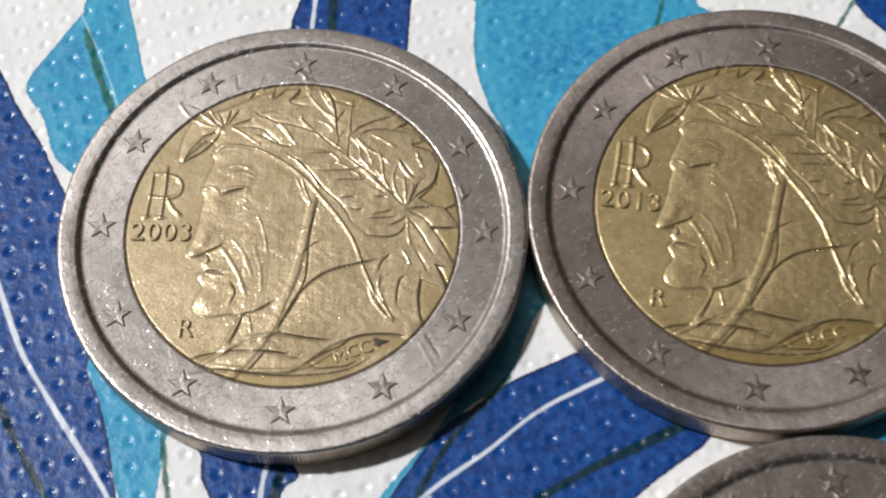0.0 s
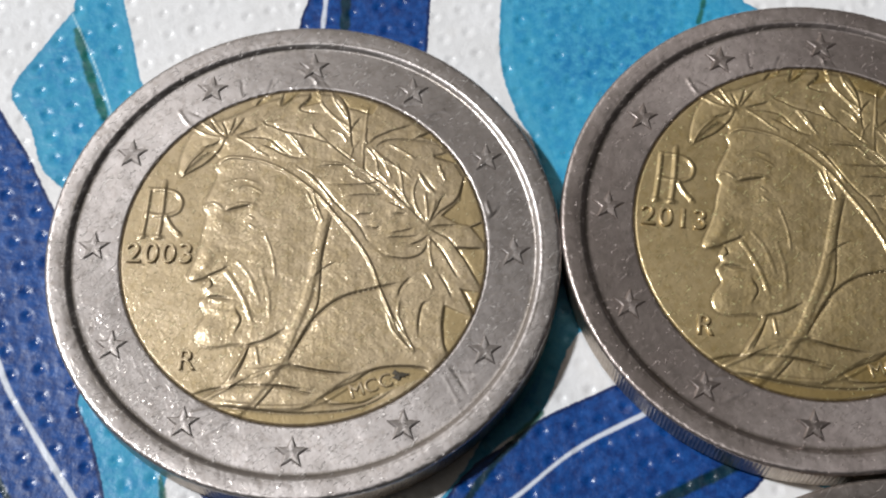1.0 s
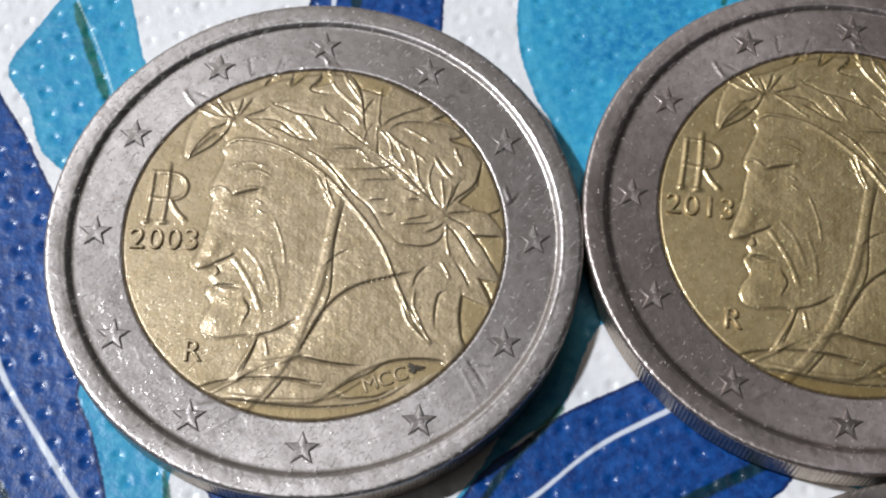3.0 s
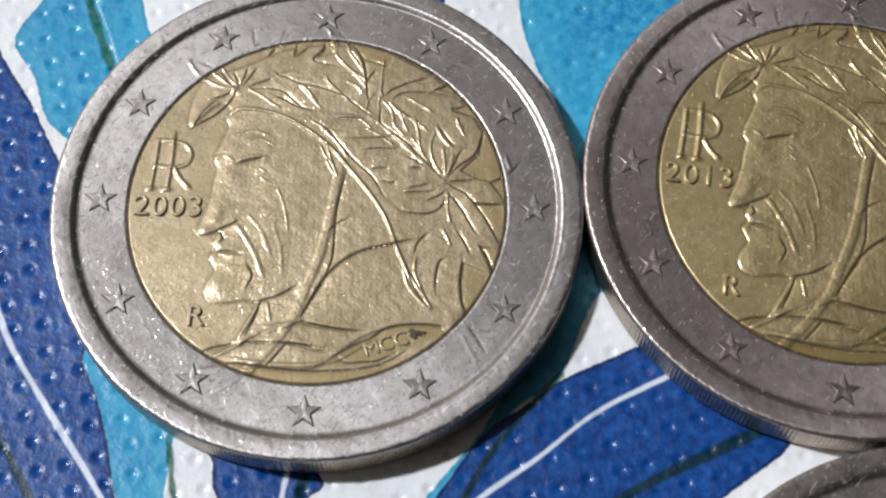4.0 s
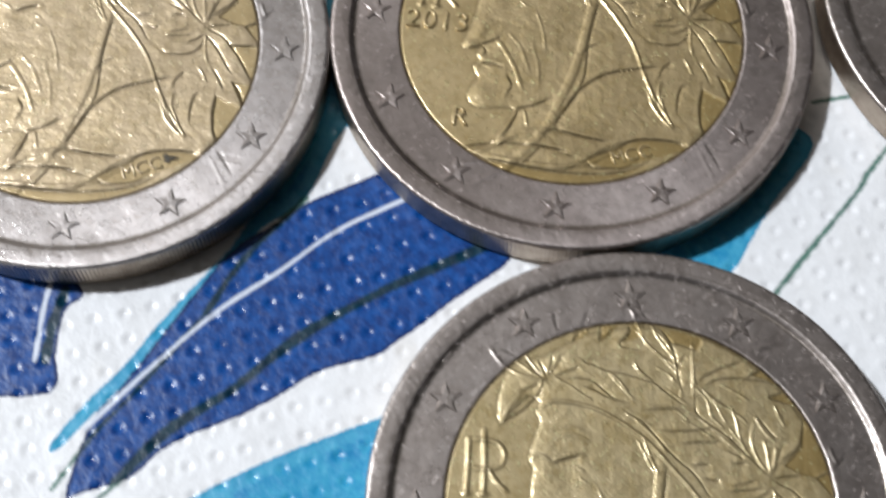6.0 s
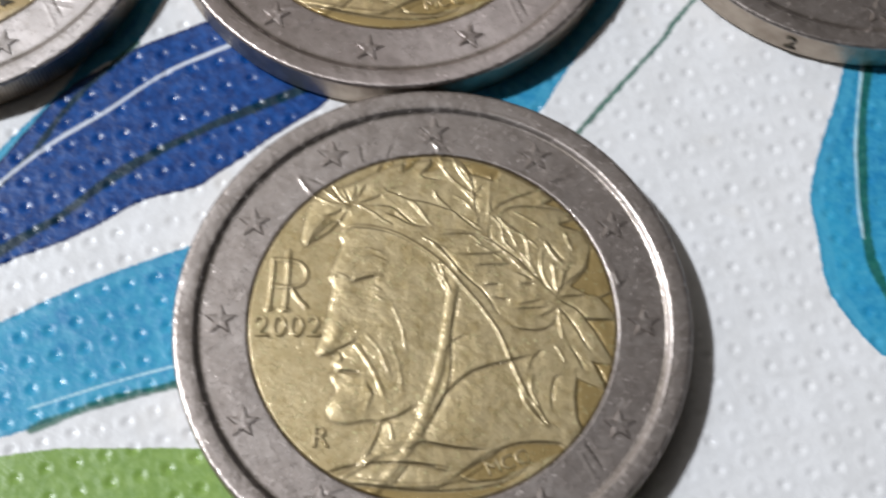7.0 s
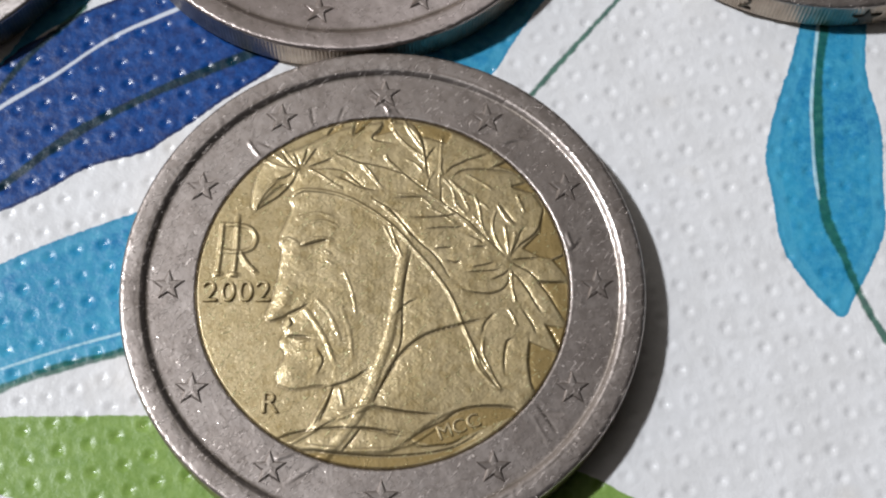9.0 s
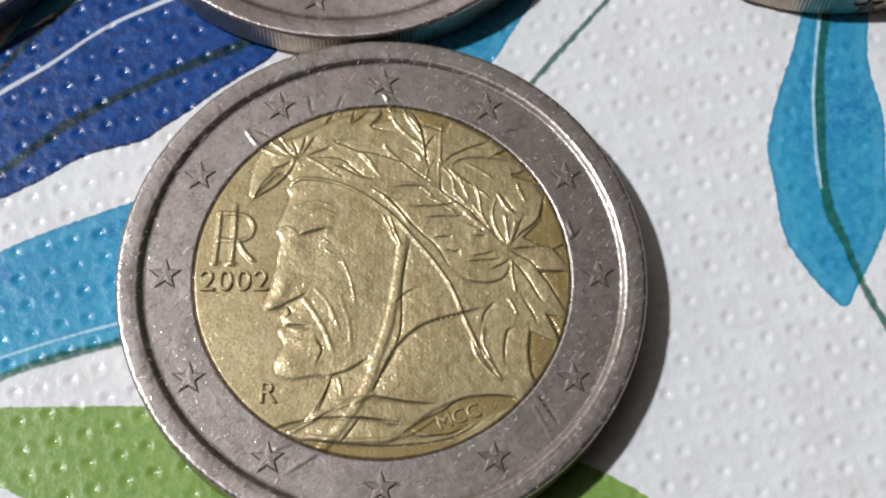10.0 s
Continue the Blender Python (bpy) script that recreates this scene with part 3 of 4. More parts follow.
cut(0.05, 0.075, (6.30, 1.20), (6.58, 1.05), (7.13, 0.75), (7.48, 0.39), (7.67, 0.15), (8.07, -0.44), (8.46, -1.17), (8.79, -1.90))
cut(0.05, 0.075, (6.29, 0.75), (6.70, 0.30), (7.10, -0.29), (7.50, -1.02), (7.76, -1.46))
cut(0.05, 0.075, (7.53, 0.24), (8.22, 0.18), (9.00, 0.18))
cut(0.05, 0.075, (6.80, -1.26), (7.20, -1.90), (7.45, -2.48))
cut(0.05, 0.075, (7.83, -1.98), (8.14, -2.33), (8.40, -2.91), (8.52, -3.40))
cut(0.05, 0.075, (4.80, -2.47), (5.00, -1.89), (5.42, -1.46))
cut(0.05, 0.075, (4.43, -3.19), (4.69, -3.90), (5.09, -4.61), (5.62, -5.32))
cut(0.05, 0.075, (5.85, -4.47), (5.87, -3.62), (6.02, -2.91), (6.30, -2.76))
cut(0.05, 0.075, (7.09, -2.76), (7.00, -3.91), (7.11, -4.90), (7.31, -5.52))
cut(0.05, 0.075, (-1.10, -7.16), (-0.43, -7.25), (0.37, -7.47), (1.04, -7.61))
cut(0.05, 0.075, (-0.31, -6.09), (0.49, -6.28), (1.70, -6.48), (2.64, -6.51))
cut(0.05, 0.075, (-4.13, -8.33), (-3.34, -8.25), (-2.68, -8.33), (-1.75, -8.42), (-0.42, -8.53), (0.91, -8.50), (2.23, -8.37), (3.30, -8.13), (4.10, -7.75), (4.64, -7.34))
cut(0.05, 0.075, (1.36, -7.74), (1.83, -8.07), (2.63, -8.02), (3.30, -7.94), (4.10, -7.53))
cut(0.05, 0.075, (1.36, -7.74), (1.97, -7.31), (2.91, -6.84), (3.58, -6.37), (4.39, -6.15), (5.47, -6.10), (6.14, -6.21), (6.40, -6.43))
cut(0.05, 0.075, (0.75, -3.90), (0.35, -4.46), (-0.13, -5.31), (-0.45, -6.00))
cut(0.05, 0.075, (-1.88, -8.34), (-1.44, -7.79), (-0.97, -7.16))
cut(0.05, 0.075, (-2.98, -6.91), (-2.59, -6.00), (-2.34, -5.16))
cut(0.05, 0.075, (-2.04, -6.69), (-2.71, -7.02), (-3.20, -7.38))
cut(0.05, 0.075, (-4.33, 6.15), (-4.54, 5.62), (-4.87, 5.18), (-5.36, 4.69), (-5.92, 4.32), (-6.38, 3.98))
cut(0.05, 0.075, (-4.59, 7.18), (-4.35, 6.71), (-4.28, 6.40))
cut(0.05, 0.075, (-5.16, 7.18), (-4.80, 6.65), (-4.42, 6.33))
cut(0.05, 0.075, (-3.88, 7.44), (-4.01, 6.87), (-4.20, 6.43))
cut(0.05, 0.075, (-3.40, 7.44), (-3.73, 6.93), (-4.06, 6.43))
cut(0.05, 0.075, (-2.58, 6.87), (-3.15, 6.62), (-3.77, 6.40))
cut(0.05, 0.075, (-5.40, 5.68), (-4.98, 5.80), (-4.56, 6.05))
# thin raised ribs and leaf edges
ridge(0.055, 0.058, (0.35, 8.94), (0.50, 8.40), (0.73, 7.98), (1.13, 7.57), (1.71, 7.13), (1.99, 6.87))
ridge(0.055, 0.058, (1.04, 8.94), (1.19, 8.46), (1.56, 7.89), (1.91, 7.35))
ridge(0.055, 0.058, (0.07, 7.03), (0.22, 6.71), (0.56, 6.34))
ridge(0.055, 0.058, (-1.15, 6.56), (-0.72, 6.09), (-0.34, 5.56))
ridge(0.055, 0.058, (1.13, 6.78), (1.65, 6.46), (1.93, 6.09))
ridge(0.055, 0.058, (2.91, 6.87), (2.85, 6.31), (2.93, 5.93))
ridge(0.055, 0.058, (3.27, 5.68), (3.69, 5.15), (4.20, 4.81))
ridge(0.055, 0.058, (3.49, 4.63), (3.68, 4.23), (4.10, 3.77))
ridge(0.055, 0.058, (4.54, 4.84), (4.76, 4.07), (4.86, 3.31), (5.07, 2.70), (5.48, 2.10))
ridge(0.055, 0.058, (5.60, 4.01), (5.42, 3.40), (5.44, 2.85), (5.63, 2.25), (5.98, 1.70))
ridge(0.055, 0.058, (6.01, 3.16), (6.11, 2.40), (6.17, 1.64))
ridge(0.055, 0.058, (6.54, 2.79), (6.41, 2.19), (6.26, 1.58))
ridge(0.055, 0.058, (4.13, 5.93), (4.69, 5.62), (5.40, 5.15))
ridge(0.055, 0.058, (6.29, 0.75), (6.30, 0.01), (6.45, -0.88))
ridge(0.055, 0.058, (6.11, -1.26), (6.30, -1.61), (6.50, -2.04))
ridge(0.055, 0.058, (4.85, -2.76), (4.83, -3.48), (5.10, -4.19), (5.49, -5.04), (5.70, -5.32))
ridge(0.055, 0.058, (4.29, -3.39), (4.55, -4.19), (5.08, -4.89), (5.62, -5.37))
ridge(0.055, 0.058, (6.67, 4.85), (6.75, 4.54), (6.97, 4.20))
ridge(0.055, 0.058, (-6.41, 4.01), (-6.21, 4.53), (-5.94, 4.99), (-5.45, 5.55))
ridge(0.055, 0.058, (-6.00, 6.77), (-5.57, 6.49), (-4.99, 6.30), (-4.36, 6.24))
ridge(0.055, 0.058, (-5.17, 7.44), (-4.93, 7.02), (-4.57, 6.55))
ridge(0.055, 0.058, (-5.79, 7.24), (-5.38, 6.93), (-4.86, 6.49))
ridge(0.055, 0.058, (-3.77, 6.24), (-3.13, 5.87), (-2.55, 5.43), (-2.12, 5.18))
ridge(0.055, 0.058, (0.30, 2.40), (0.53, 1.95), (0.73, 1.59))
ridge(0.055, 0.058, (0.02, 3.10), (0.25, 2.61), (0.58, 2.19))
ridge(0.055, 0.058, (-2.05, -6.42), (-0.98, -6.20), (-0.31, -6.03))
# fine leaf ribs within the wreath
ridge(0.05, 0.045, (-1.20, 6.49), (-0.70, 5.87), (-0.11, 5.22))
ridge(0.05, 0.045, (0.00, 6.89), (0.62, 6.31), (1.26, 5.69))
ridge(0.05, 0.045, (-0.48, 4.47), (0.09, 4.17), (0.62, 3.91))
ridge(0.05, 0.045, (0.24, 8.76), (0.70, 8.06), (1.53, 7.15), (2.18, 6.34))
ridge(0.05, 0.045, (1.06, 8.84), (1.78, 7.86), (2.12, 6.34))
ridge(0.05, 0.045, (0.00, 6.89), (0.65, 6.15), (1.60, 5.58), (2.57, 4.85))
ridge(0.05, 0.045, (2.92, 8.05), (2.83, 6.64), (2.75, 5.29))
ridge(0.05, 0.045, (2.95, 5.73), (3.42, 5.15), (3.58, 4.25))
ridge(0.05, 0.045, (3.40, 5.52), (4.17, 4.89), (4.99, 4.29), (5.24, 4.01))
ridge(0.05, 0.045, (-0.05, 4.17), (0.79, 3.33), (1.35, 2.52))
ridge(0.05, 0.045, (0.71, 4.87), (2.58, 4.54), (3.55, 3.76), (5.14, 2.82))
ridge(0.05, 0.045, (5.65, 4.30), (6.05, 3.57), (6.47, 3.16))
ridge(0.05, 0.045, (6.69, 4.48), (6.86, 4.21), (7.03, 3.90))
ridge(0.05, 0.045, (3.60, 3.67), (4.23, 3.10), (4.76, 2.60))
ridge(0.05, 0.045, (4.45, 3.69), (4.68, 3.36), (4.88, 3.06))
ridge(0.05, 0.045, (2.15, 4.16), (2.86, 3.78), (3.56, 3.27))
ridge(0.05, 0.045, (1.30, 4.88), (1.91, 4.65), (2.43, 4.17))
ridge(0.05, 0.045, (3.78, 5.13), (4.01, 4.57), (4.25, 4.02))
ridge(0.05, 0.045, (2.49, 6.10), (2.23, 5.62), (2.12, 5.09))
# leaf tips and cloak lines that run on over the ring
ridge(0.07, 0.16, (-6.90, 7.81), (-6.54, 7.24), (-6.00, 6.71))
cut(0.05, 0.10, (-6.33, 7.72), (-5.80, 7.50), (-5.39, 7.25))
cut(0.05, 0.10, (-3.77, 9.74), (-3.73, 9.26), (-3.60, 8.71))
cut(0.05, 0.10, (-2.06, 9.81), (-2.28, 9.26), (-2.42, 8.94))
ridge(0.07, 0.16, (0.05, 9.81), (0.20, 9.42), (0.35, 8.94))
cut(0.05, 0.10, (0.55, 9.68), (0.84, 9.33), (1.19, 8.97))
cut(0.05, 0.10, (4.50, 8.27), (5.02, 8.27), (5.74, 8.34))
cut(0.05, 0.10, (6.16, 7.67), (6.60, 7.80), (7.03, 7.83))
cut(0.05, 0.10, (8.98, 1.79), (9.40, 1.94), (9.85, 2.55))
ridge(0.07, 0.16, (9.10, 2.79), (9.20, 2.43), (9.32, 2.13))
cut(0.05, 0.10, (7.35, -6.02), (7.74, -6.57), (8.25, -7.40))
cut(0.05, 0.10, (7.48, -6.21), (8.02, -6.35), (8.69, -6.44))
cut(0.05, 0.10, (-4.35, -9.89), (-3.58, -9.41), (-2.74, -8.87))
ridge(0.07, 0.16, (-4.97, -8.65), (-4.45, -8.49), (-3.87, -8.33))
# bare field between leaf tips and folds
PITS = []
PITS.append([(-2.90, 8.14), (-2.56, 8.62), (-1.99, 8.84), (-2.33, 8.39)])
PITS.append([(-1.55, 8.17), (-1.41, 8.97), (-0.61, 9.07), (-1.03, 8.52)])
PITS.append([(-0.45, 8.14), (-0.11, 8.59), (0.00, 9.04), (0.38, 9.04), (0.50, 8.40)])
PITS.append([(1.39, 8.88), (2.28, 8.72), (3.43, 8.30), (3.35, 8.02), (3.14, 7.70), (2.57, 7.92), (1.91, 8.08)])
PITS.append([(6.23, 6.72), (5.71, 6.44), (6.42, 6.18), (7.26, 5.68), (6.62, 6.44)])
PITS.append([(7.31, 5.59), (6.48, 5.31), (7.52, 4.94), (7.86, 4.81)])
PITS.append([(7.99, 4.23), (7.91, 3.61), (7.75, 2.85), (7.40, 2.49), (6.88, 1.95), (7.71, 1.49), (8.26, 1.40), (8.97, 1.73), (8.89, 2.40), (8.47, 3.46), (8.16, 4.23)])
PITS.append([(9.00, 1.64), (8.35, 1.34), (8.67, 0.90), (9.01, 0.45)])
PITS.append([(7.58, 0.15), (9.03, 0.15), (9.01, -1.02), (8.90, -1.96), (8.46, -1.17), (8.07, -0.44)])
PITS.append([(7.88, -2.04), (8.52, -3.48), (8.79, -2.77), (8.89, -2.19)])
PITS.append([(7.11, -2.91), (8.38, -3.48), (8.08, -4.19), (7.37, -5.54), (7.11, -4.90), (7.03, -3.91)])
PITS.append([(1.36, -7.74), (1.97, -7.33), (2.91, -6.84), (3.71, -6.37), (4.52, -6.15), (6.14, -6.21), (6.40, -6.52), (5.45, -6.93), (4.37, -7.39), (3.30, -7.94), (2.50, -8.05)])
PITS.append([(-3.87, -8.44), (-3.07, -8.33), (-1.75, -8.50), (-0.42, -8.61), (1.17, -8.59), (2.50, -8.43), (4.10, -7.86), (4.91, -7.45), (3.30, -8.43), (1.17, -9.02), (-0.94, -9.09), (-2.80, -8.74)])


def high_side(x, y, line):
    """Which side of a struck line stands higher: the one towards the upper left, +1 there and -1 beyond the line."""
    chord = line[-1] - line[0]
    nx, ny = -chord[1], chord[0]
    if nx * -0.95 + ny * 0.30 < 0:
        nx, ny = -nx, -ny
    count = np.hypot(nx, ny) + 1e-9
    near = np.argmin((x[..., None] - line[:, 0]) ** 2 + (y[..., None] - line[:, 1]) ** 2, -1)
    foot = line[near]
    return np.tanh(((x - foot[..., 0]) * nx + (y - foot[..., 1]) * ny) / count / 0.03)


def relief(x, y):
    """Height of the struck design over the coin's field, and the grime and painted shade in its cut lines and outlines.
    """
    line = spline(BUST, 5, True)
    sd = -signed(x, y, line, 4.0)
    h = np.where(sd > 0, 0.06 * np.clip(sd / 0.08, 0, 1) + 0.10 * (1 - np.exp(-np.clip(sd, 0, 9) / 0.9)), 0.0)
    # dark outline round the bust, dirt and shade in one mask
    grime_shade = 0.55 * np.exp(-(((sd + 0.04) / 0.07) ** 2))
    bare = 0.35 * np.exp(-np.clip(-sd, 0, 9) / 0.5) * (sd < 0)
    for cx, cy, a, b, turn, up in MOUNDS:
        c, s = math.cos(radians(turn)), math.sin(radians(turn))
        u, v = (x - cx) * c + (y - cy) * s, (y - cy) * c - (x - cx) * s
        h = h + up * np.exp(-((u / a) ** 2) - (v / b) ** 2)
    # uneven striking and wear on the raised part
    rough = np.sin(x * 5.1 + 2.0 * np.sin(y * 3.7)) * np.sin(y * 4.3 + 1.7 * np.sin(x * 2.9 + 1))
    rough2 = np.sin(x * 13.1 + 2.3 * np.sin(y * 9.7 + 1)) * np.sin(y * 11.3 + 2.1 * np.sin(x * 8.3))
    h = h + (0.010 * rough + 0.006 * rough2) * np.clip(sd / 0.5, 0, 1)
    for pit in PITS:
        inside = -signed(x, y, np.array(pit), 1.0)
        on = np.clip(inside / 0.06 + 0.5, 0, 1)
        h = h * (1 - on)
        grime_shade = grime_shade * (1 - 0.6 * on)
        bare = np.maximum(bare, on)
    for half, up, points in RIDGES:
        far, along = near_line(x, y, spline(points, 8), 1.2)
        ends = np.clip(np.minimum(along, 1 - along) * 8 + 0.35, 0, 1)
        h = h + up * np.exp(-((far / half) ** 4)) * ends
        grime_shade = np.maximum(grime_shade, 0.25 * np.exp(-(((far - half * 1.25) / 0.05) ** 2)))
    for half, deep, points in GROOVES:
        line = spline(points, 8)
        far, along = near_line(x, y, line, 1.2)
        taper = np.clip(np.minimum(along, 1 - along) * 4 + 0.2, 0, 1)
        core = np.exp(-((far / half) ** 2)) * taper
        h = h - deep * core
        pick = np.nonzero(far < 0.9)
        if len(pick[0]):
            side = high_side(x[pick], y[pick], line)
            h[pick] += 0.045 * side * np.exp(-far[pick] / 0.30) * taper[pick]
        grime_shade = np.maximum(grime_shade, 0.72 * np.exp(-((far / (0.85 * half)) ** 2)) * taper)
    return 0.60 * h, grime_shade, bare


def core_mesh(rings=225, around=1200):
    r = np.concatenate([np.linspace(0.02, R_CORE - 0.10, rings), [R_CORE - 0.05, R_CORE - 0.01]])
    a = np.arange(around) * 2 * np.pi / around
    rr, aa = np.meshgrid(r, a, indexing="ij")
    x, y = rr * np.cos(aa), rr * np.sin(aa)
    h, grime_shade, bare = relief(x, y)
    z = FACE + h
    # the field is a little domed; at its border it drops into the joint
    z -= 0.02 * (rr / R_CORE) ** 2
    z[-2] -= 0.05
    z[-1] -= 0.13
    grime_shade[-1], grime_shade[-2] = 0.8, 0.2
    verts = np.vstack([np.stack([x, y, z], -1).reshape(-1, 3), [[0, 0, FACE + h[0].mean()]]])
    faces = quad_grid(len(r), around, True)
    return mesh_from("core", verts, faces, BRASS, {"grime_shade": np.append(grime_shade.ravel(), 0), "bare": np.append(bare.ravel(), 0)})


def ring_mesh():
    around = 900
    profile = [(R_CORE - 0.01, -0.16), (R_CORE + 0.03, -0.03)]
    profile += [(v, 0.0) for v in np.linspace(R_CORE + 0.09, 11.42, 34)]
    profile += [(11.54, 0.002), (11.60, 0.014), (11.65, 0.050), (11.72, 0.108), (11.79, 0.164), (11.86, 0.205), (11.92, 0.214), (11.99, 0.216), (12.04, 0.219)]
    profile += [(12.10, 0.226), (12.22, 0.231), (12.40, 0.233), (12.60, 0.233), (12.70, 0.232), (12.75, 0.226), (12.80, 0.195), (12.84, 0.15), (12.865, 0.10), (R_OUT, 0.04)]
    prof = np.array(profile)
    a = np.arange(around) * 2 * np.pi / around
    rr, aa = np.meshgrid(prof[:, 0], a, indexing="ij")
    x, y = rr * np.cos(aa), rr * np.sin(aa)
    h, grime_shade, bare = relief(x, y)
    keep = np.clip((rr - R_CORE - 0.03) / 0.4, 0, 1) * np.clip((11.25 - rr) / 0.2, 0, 1)
    z = FACE + np.where(prof[:, 1] > 0, 0.84, 1.0)[:, None] * prof[:, 1][:, None] + 0.36 * h * keep
    grime_shade = 0.5 * grime_shade * keep
    # a ragged lip along the joint with the centre
    lip = np.sin(aa[1] * 143 + 5 * np.sin(aa[1] * 31)) * np.sin(aa[1] * 97 + 3 * np.sin(aa[1] * 19 + 1))
    z[1] -= 0.09 * np.clip(lip, -0.1, 1)
    z[2] += 0.02 * np.clip(lip, -1, 0.6)
    grime_shade[0], grime_shade[1] = 0.8, 0.2 + 0.6 * np.clip(lip, 0, 1)
    # the foot of the rim wall is darkened as dirt and painted shade
    foot = (rr > 11.5) & (rr < 11.68)
    grime_shade = np.where(foot, 0.34 + 0.25 * np.sin(aa * 5) * np.sin(aa * 11 + 1), grime_shade)
    # dark line painted in to part the highlight along the rim
    highlight_gap = (rr > 11.97) & (rr < 12.01)
    grime_shade = np.where(highlight_gap, np.clip(0.22 + 0.45 * np.sin(aa * 19 + 3 * np.sin(aa * 7)) * np.sin(aa * 11 + 1), 0, 0.8), grime_shade)
    # the wall of the rim is not quite even
    wave = np.sin(aa * 61 + 4 * np.sin(aa * 17)) * np.sin(rr * 9 + 3 * np.sin(aa * 43))
    z = z + np.where((rr > 11.58) & (rr < 12.35), 0.005 * wave, 0)
    # small dents along the rim
    dents = np.clip(np.sin(aa * 37 + 4 * np.sin(aa * 7)) * np.sin(aa * 23 + 2) - 0.72, 0, 1)
    z = z - np.where(rr > 12.6, 0.06 * dents, 0)
    chips = np.sin(aa * 211 + 6 * np.sin(aa * 29)) * np.sin(aa * 157 + 3 * np.sin(aa * 13))
    z = z - np.where(rr > 12.72, 0.035 * np.clip(chips, 0, 1), 0)
    verts = np.stack([x, y, z], -1).reshape(-1, 3)
    return mesh_from("outer_ring", verts, quad_grid(len(prof), around, True), NICKEL, {"grime_shade": grime_shade, "polish": 0.5 * ((rr > 11.5) & (rr < 11.97)).astype(float)})


def edge_mesh():
    """The milled side of the coin, with its flat underside."""
    around = 1560
    a = np.arange(around) * 2 * np.pi / around
    reed = np.where(np.arange(around) % 4 < 2, 0.0, -0.022)
    rows = [(0.0, FACE + 0.03), (-0.012, FACE - 0.02), (1.0, FACE - 0.10), (1.0, FACE - 0.6), (1.0, 0.75), (1.0, 0.32), (-0.02, 0.22), (-0.10, 0.08), (-0.22, 0.01), (-0.6, 0.0), (-12.5, 0.0)]
    verts = []
    for off, z in rows:
        r = R_OUT - 0.004 + (reed if off == 1.0 else off)
        verts.append(np.stack([r * np.cos(a), r * np.sin(a), np.full(around, z)], -1))
    faces = quad_grid(len(rows), around, True)[:, ::-1]
    return mesh_from("milled_edge", np.concatenate(verts), faces, EDGE, smooth=False)


def star_mesh():
    """A five-pointed star with a flat top, worn points and steep sides."""
    verts, faces = [(0, 0, 0.096)], []
    for tip, notch, up in ((0.70, 0.265, 0.088), (0.80, 0.33, 0.062), (0.90, 0.40, -0.02)):
        for k in range(10):
            t = radians(90 + 36 * k)
            reach = tip if k % 2 == 0 else notch
            verts.append((reach * math.cos(t), reach * math.sin(t), up))
    for k in range(10):
        n = (k + 1) % 10
        faces.append((0, 1 + k, 1 + n))
        for low in (1, 11):
            faces += [(low + k, low + 10 + k, low + 10 + n), (low + k, low + 10 + n, low + n)]
    # the lowest points are darkened: a shaded outline put into the colour
    return mesh_from("star", verts, faces, NICKEL, {"grime_shade": [0.0] * 21 + [0.35] * 10, "polish": [1.2] * 31}, smooth=False)


def letters(text, size_mm, material, up=0.055, space=1.0):
    """Raised writing in the built-in font, as a mesh, centred on its place."""
    cu = bpy.data.curves.new("writing", "FONT")
    cu.body, cu.size, cu.align_x, cu.align_y, cu.space_character = text, size_mm * MM, "CENTER", "CENTER", space
    cu.extrude, cu.bevel_depth, cu.bevel_resolution, cu.resolution_u, cu.offset = up * MM, 0.05 * MM, 2, 4, -0.035 * MM
    ob = bpy.data.objects.new("writing", cu)
    scene.collection.objects.link(ob)
    me = bpy.data.meshes.new_from_object(ob.evaluated_get(bpy.context.evaluated_depsgraph_get()))
    bpy.data.objects.remove(ob)
    me.materials.clear()
    me.materials.append(material)
    return me


CORE, CORE_FAR, RING, SIDE, STAR = core_mesh(), core_mesh(60, 240), ring_mesh(), edge_mesh(), star_mesh()
CUT = {}


def write(text, name, size, parent, x, y, z, material, up=0.055, turn=0.0, pitch=0.60):
    """Raised writing round a place, each character a part of its own."""
    c, s = math.cos(radians(turn)), math.sin(radians(turn))
    for k, char in enumerate(text):
        key = (char, size, material.name)
        if key not in CUT:
            CUT[key] = letters(char, size, material, up)
        off = (k - (len(text) - 1) / 2) * size * pitch
        ob = part(name, CUT[key], parent)
        ob.location, ob.rotation_euler = ((x + off * c) * MM, (y + off * s) * MM, z * MM), (0, 0, radians(turn))


def wear(ob, material):
    """Another finish of the same metal on one coin."""
    ob.material_slots[0].link = "OBJECT"
    ob.material_slots[0].material = material


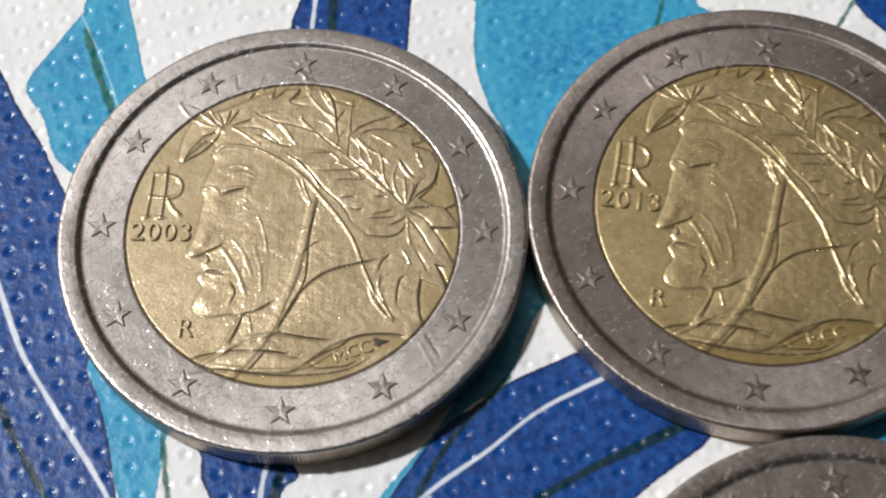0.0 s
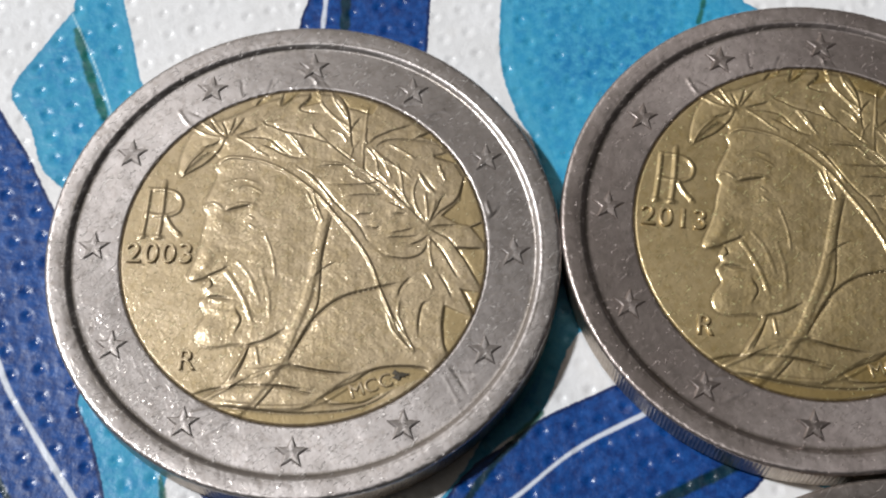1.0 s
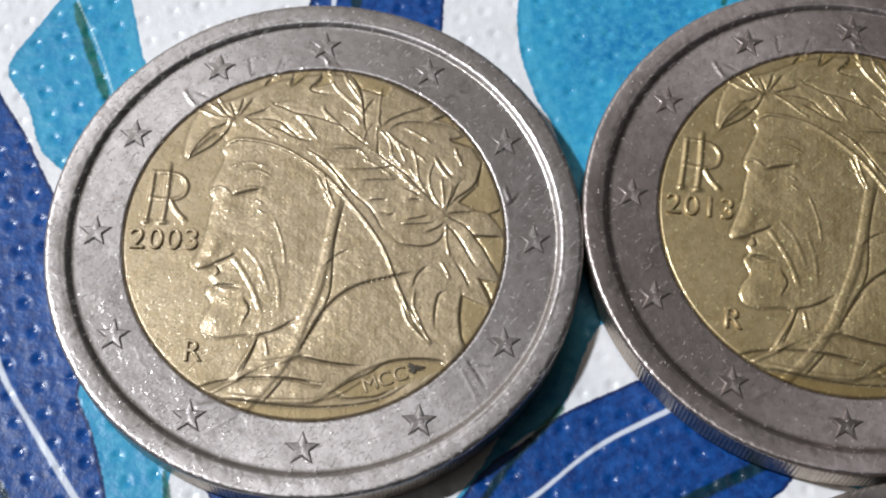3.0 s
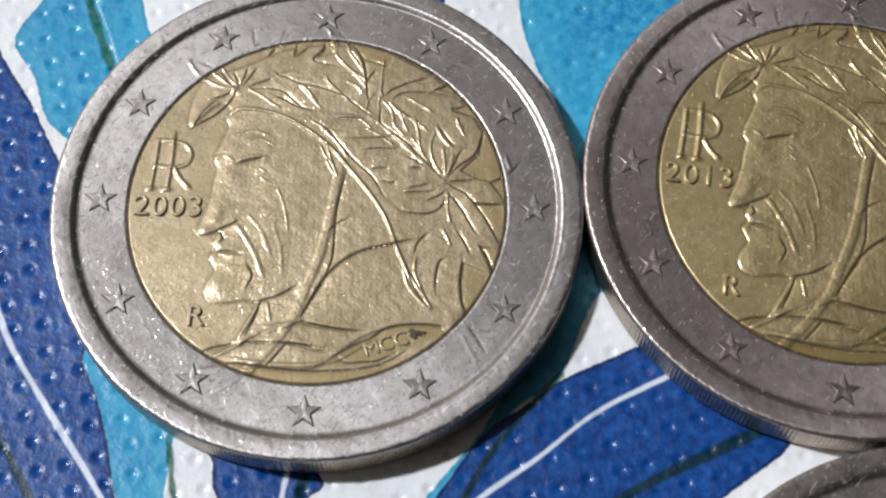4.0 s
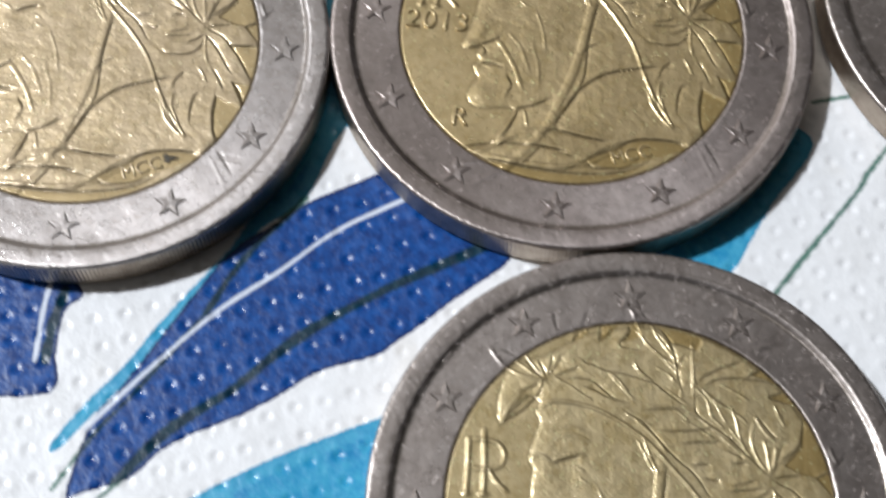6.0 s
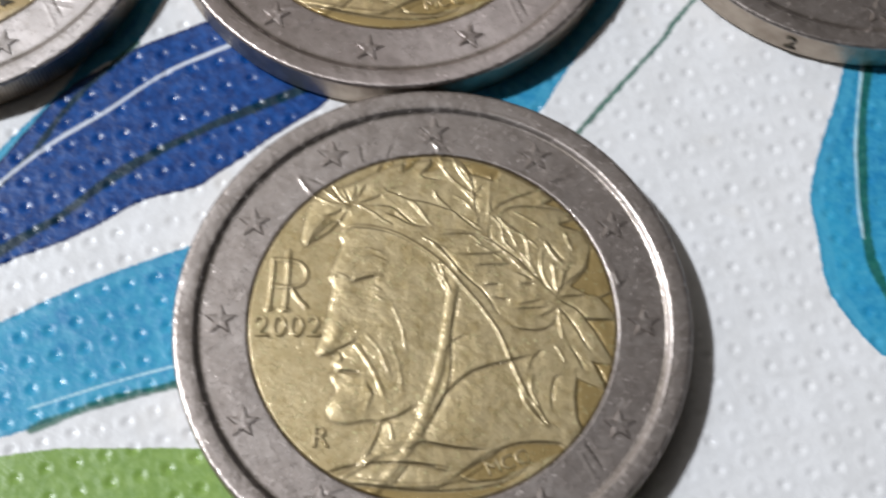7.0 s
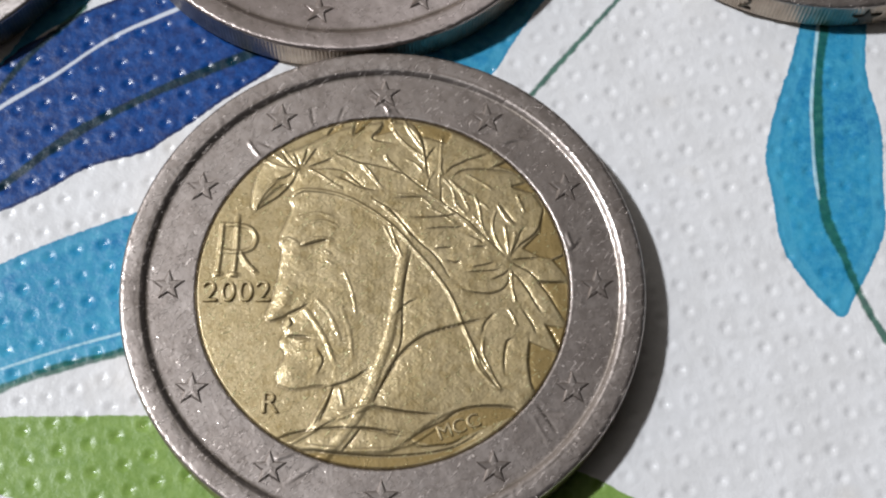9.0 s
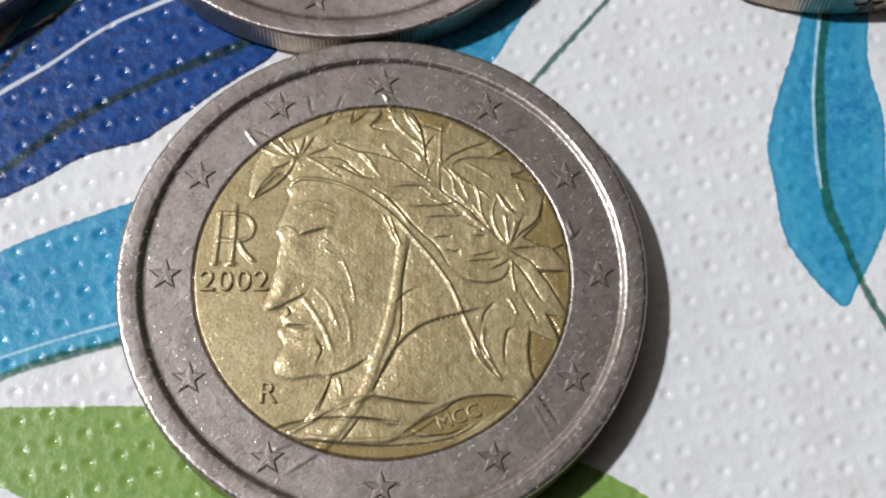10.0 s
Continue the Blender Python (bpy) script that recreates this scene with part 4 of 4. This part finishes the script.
def coin(label, x, y, turn, year=None, ring_metal=NICKEL, core_metal=BRASS, edge_marks=()):
    top = new("two_euro_coin")
    tagged(top, label, "coin", "coins on the tablecloth")
    ring = part("outer_ring", RING, top, "silver-coloured ring with raised rim")
    core = part("core", CORE if year else CORE_FAR, top, "brass-coloured centre with a worn relief")
    edge = part("milled_edge", SIDE, top, "finely milled side")
    wear(ring, ring_metal)
    wear(core, core_metal)
    for k in range(12):
        t = radians(90 + 30 * k)
        star = part("star", STAR, ring)
        wear(star, ring_metal)
        star.location = (10.5 * math.cos(t) * MM, 10.5 * math.sin(t) * MM, (FACE + 0.005) * MM)
    if year:
        write(year, "numeral", 1.56, core, -7.15, -0.36, FACE + 0.03, core_metal, pitch=0.555)
        write("R", "mint_mark", 1.5, core, -5.37, -5.98, FACE + 0.03, core_metal)
        write("MCC", "initial", 1.0, core, 3.64, -7.13, FACE - 0.005, core_metal, 0.02, 20.0, 0.72)
    for text, angle, flip in edge_marks:
        t = radians(angle)
        me = letters(text, 1.5, DIRT, 0.01) if text != "star" else STAR
        m = part("edge_mark", me, edge, "struck mark in the milled side")
        wear(m, DIRT)
        m.matrix_basis = Matrix.Rotation(t, 4, "Z") @ Matrix.Translation(((R_OUT + 0.005) * MM, 0, 1.0 * MM)) @ Euler((radians(90), 0, radians(90))).to_matrix().to_4x4() @ Matrix.Rotation(radians(180 if flip else 0), 4, "Z")
    top.matrix_basis = Matrix.Translation((x * MM, y * MM, 0)) @ pose(0, 0, 0, 0, 0, turn)
    return top


def stain(parent, x, y, wide, high):
    """A small dark crust on the centre of a coin."""
    bm = bmesh.new()
    edge = []
    for k in range(22):
        t = 2 * math.pi * k / 22
        grow = 1 + 0.35 * math.sin(3 * t + 1) + 0.25 * math.sin(7 * t)
        edge.append(bm.verts.new((wide * grow * math.cos(t) * MM, high * grow * math.sin(t) * MM, 0)))
    top = bm.verts.new((0, 0, 0.03 * MM))
    for a, b in zip(edge, edge[1:] + edge[:1]):
        bm.faces.new((a, b, top))
    me = bpy.data.meshes.new("stain")
    bm.to_mesh(me)
    bm.free()
    me.materials.append(DIRT)
    ob = part("stain", me, parent, "dark crust on the brass")
    ob.location = (x * MM, y * MM, (FACE + 0.06) * MM)


first = coin("worn two-euro coin dated 2003, bright silver ring", 0, 0, 0, "2003", NICKEL_BRIGHT)
stain([o for o in first.children if o.name.startswith("core")][0], 4.98, -6.55, 0.34, 0.20)
coin("two-euro coin dated 2013, darker ring and deep brass centre", 25.71, 1.62, -5.5, "2013", NICKEL, BRASS_DEEP)
coin("worn two-euro coin dated 2002 with nicked rim", 28.54, -24.19, 1.1, "2002", NICKEL_DULL, BRASS_PALE)
coin("two-euro coin with numerals struck in its side", 52.15, 4.74, 0, None, NICKEL_DULL, edge_marks=[("2", -111, False), ("star", -82, False)])
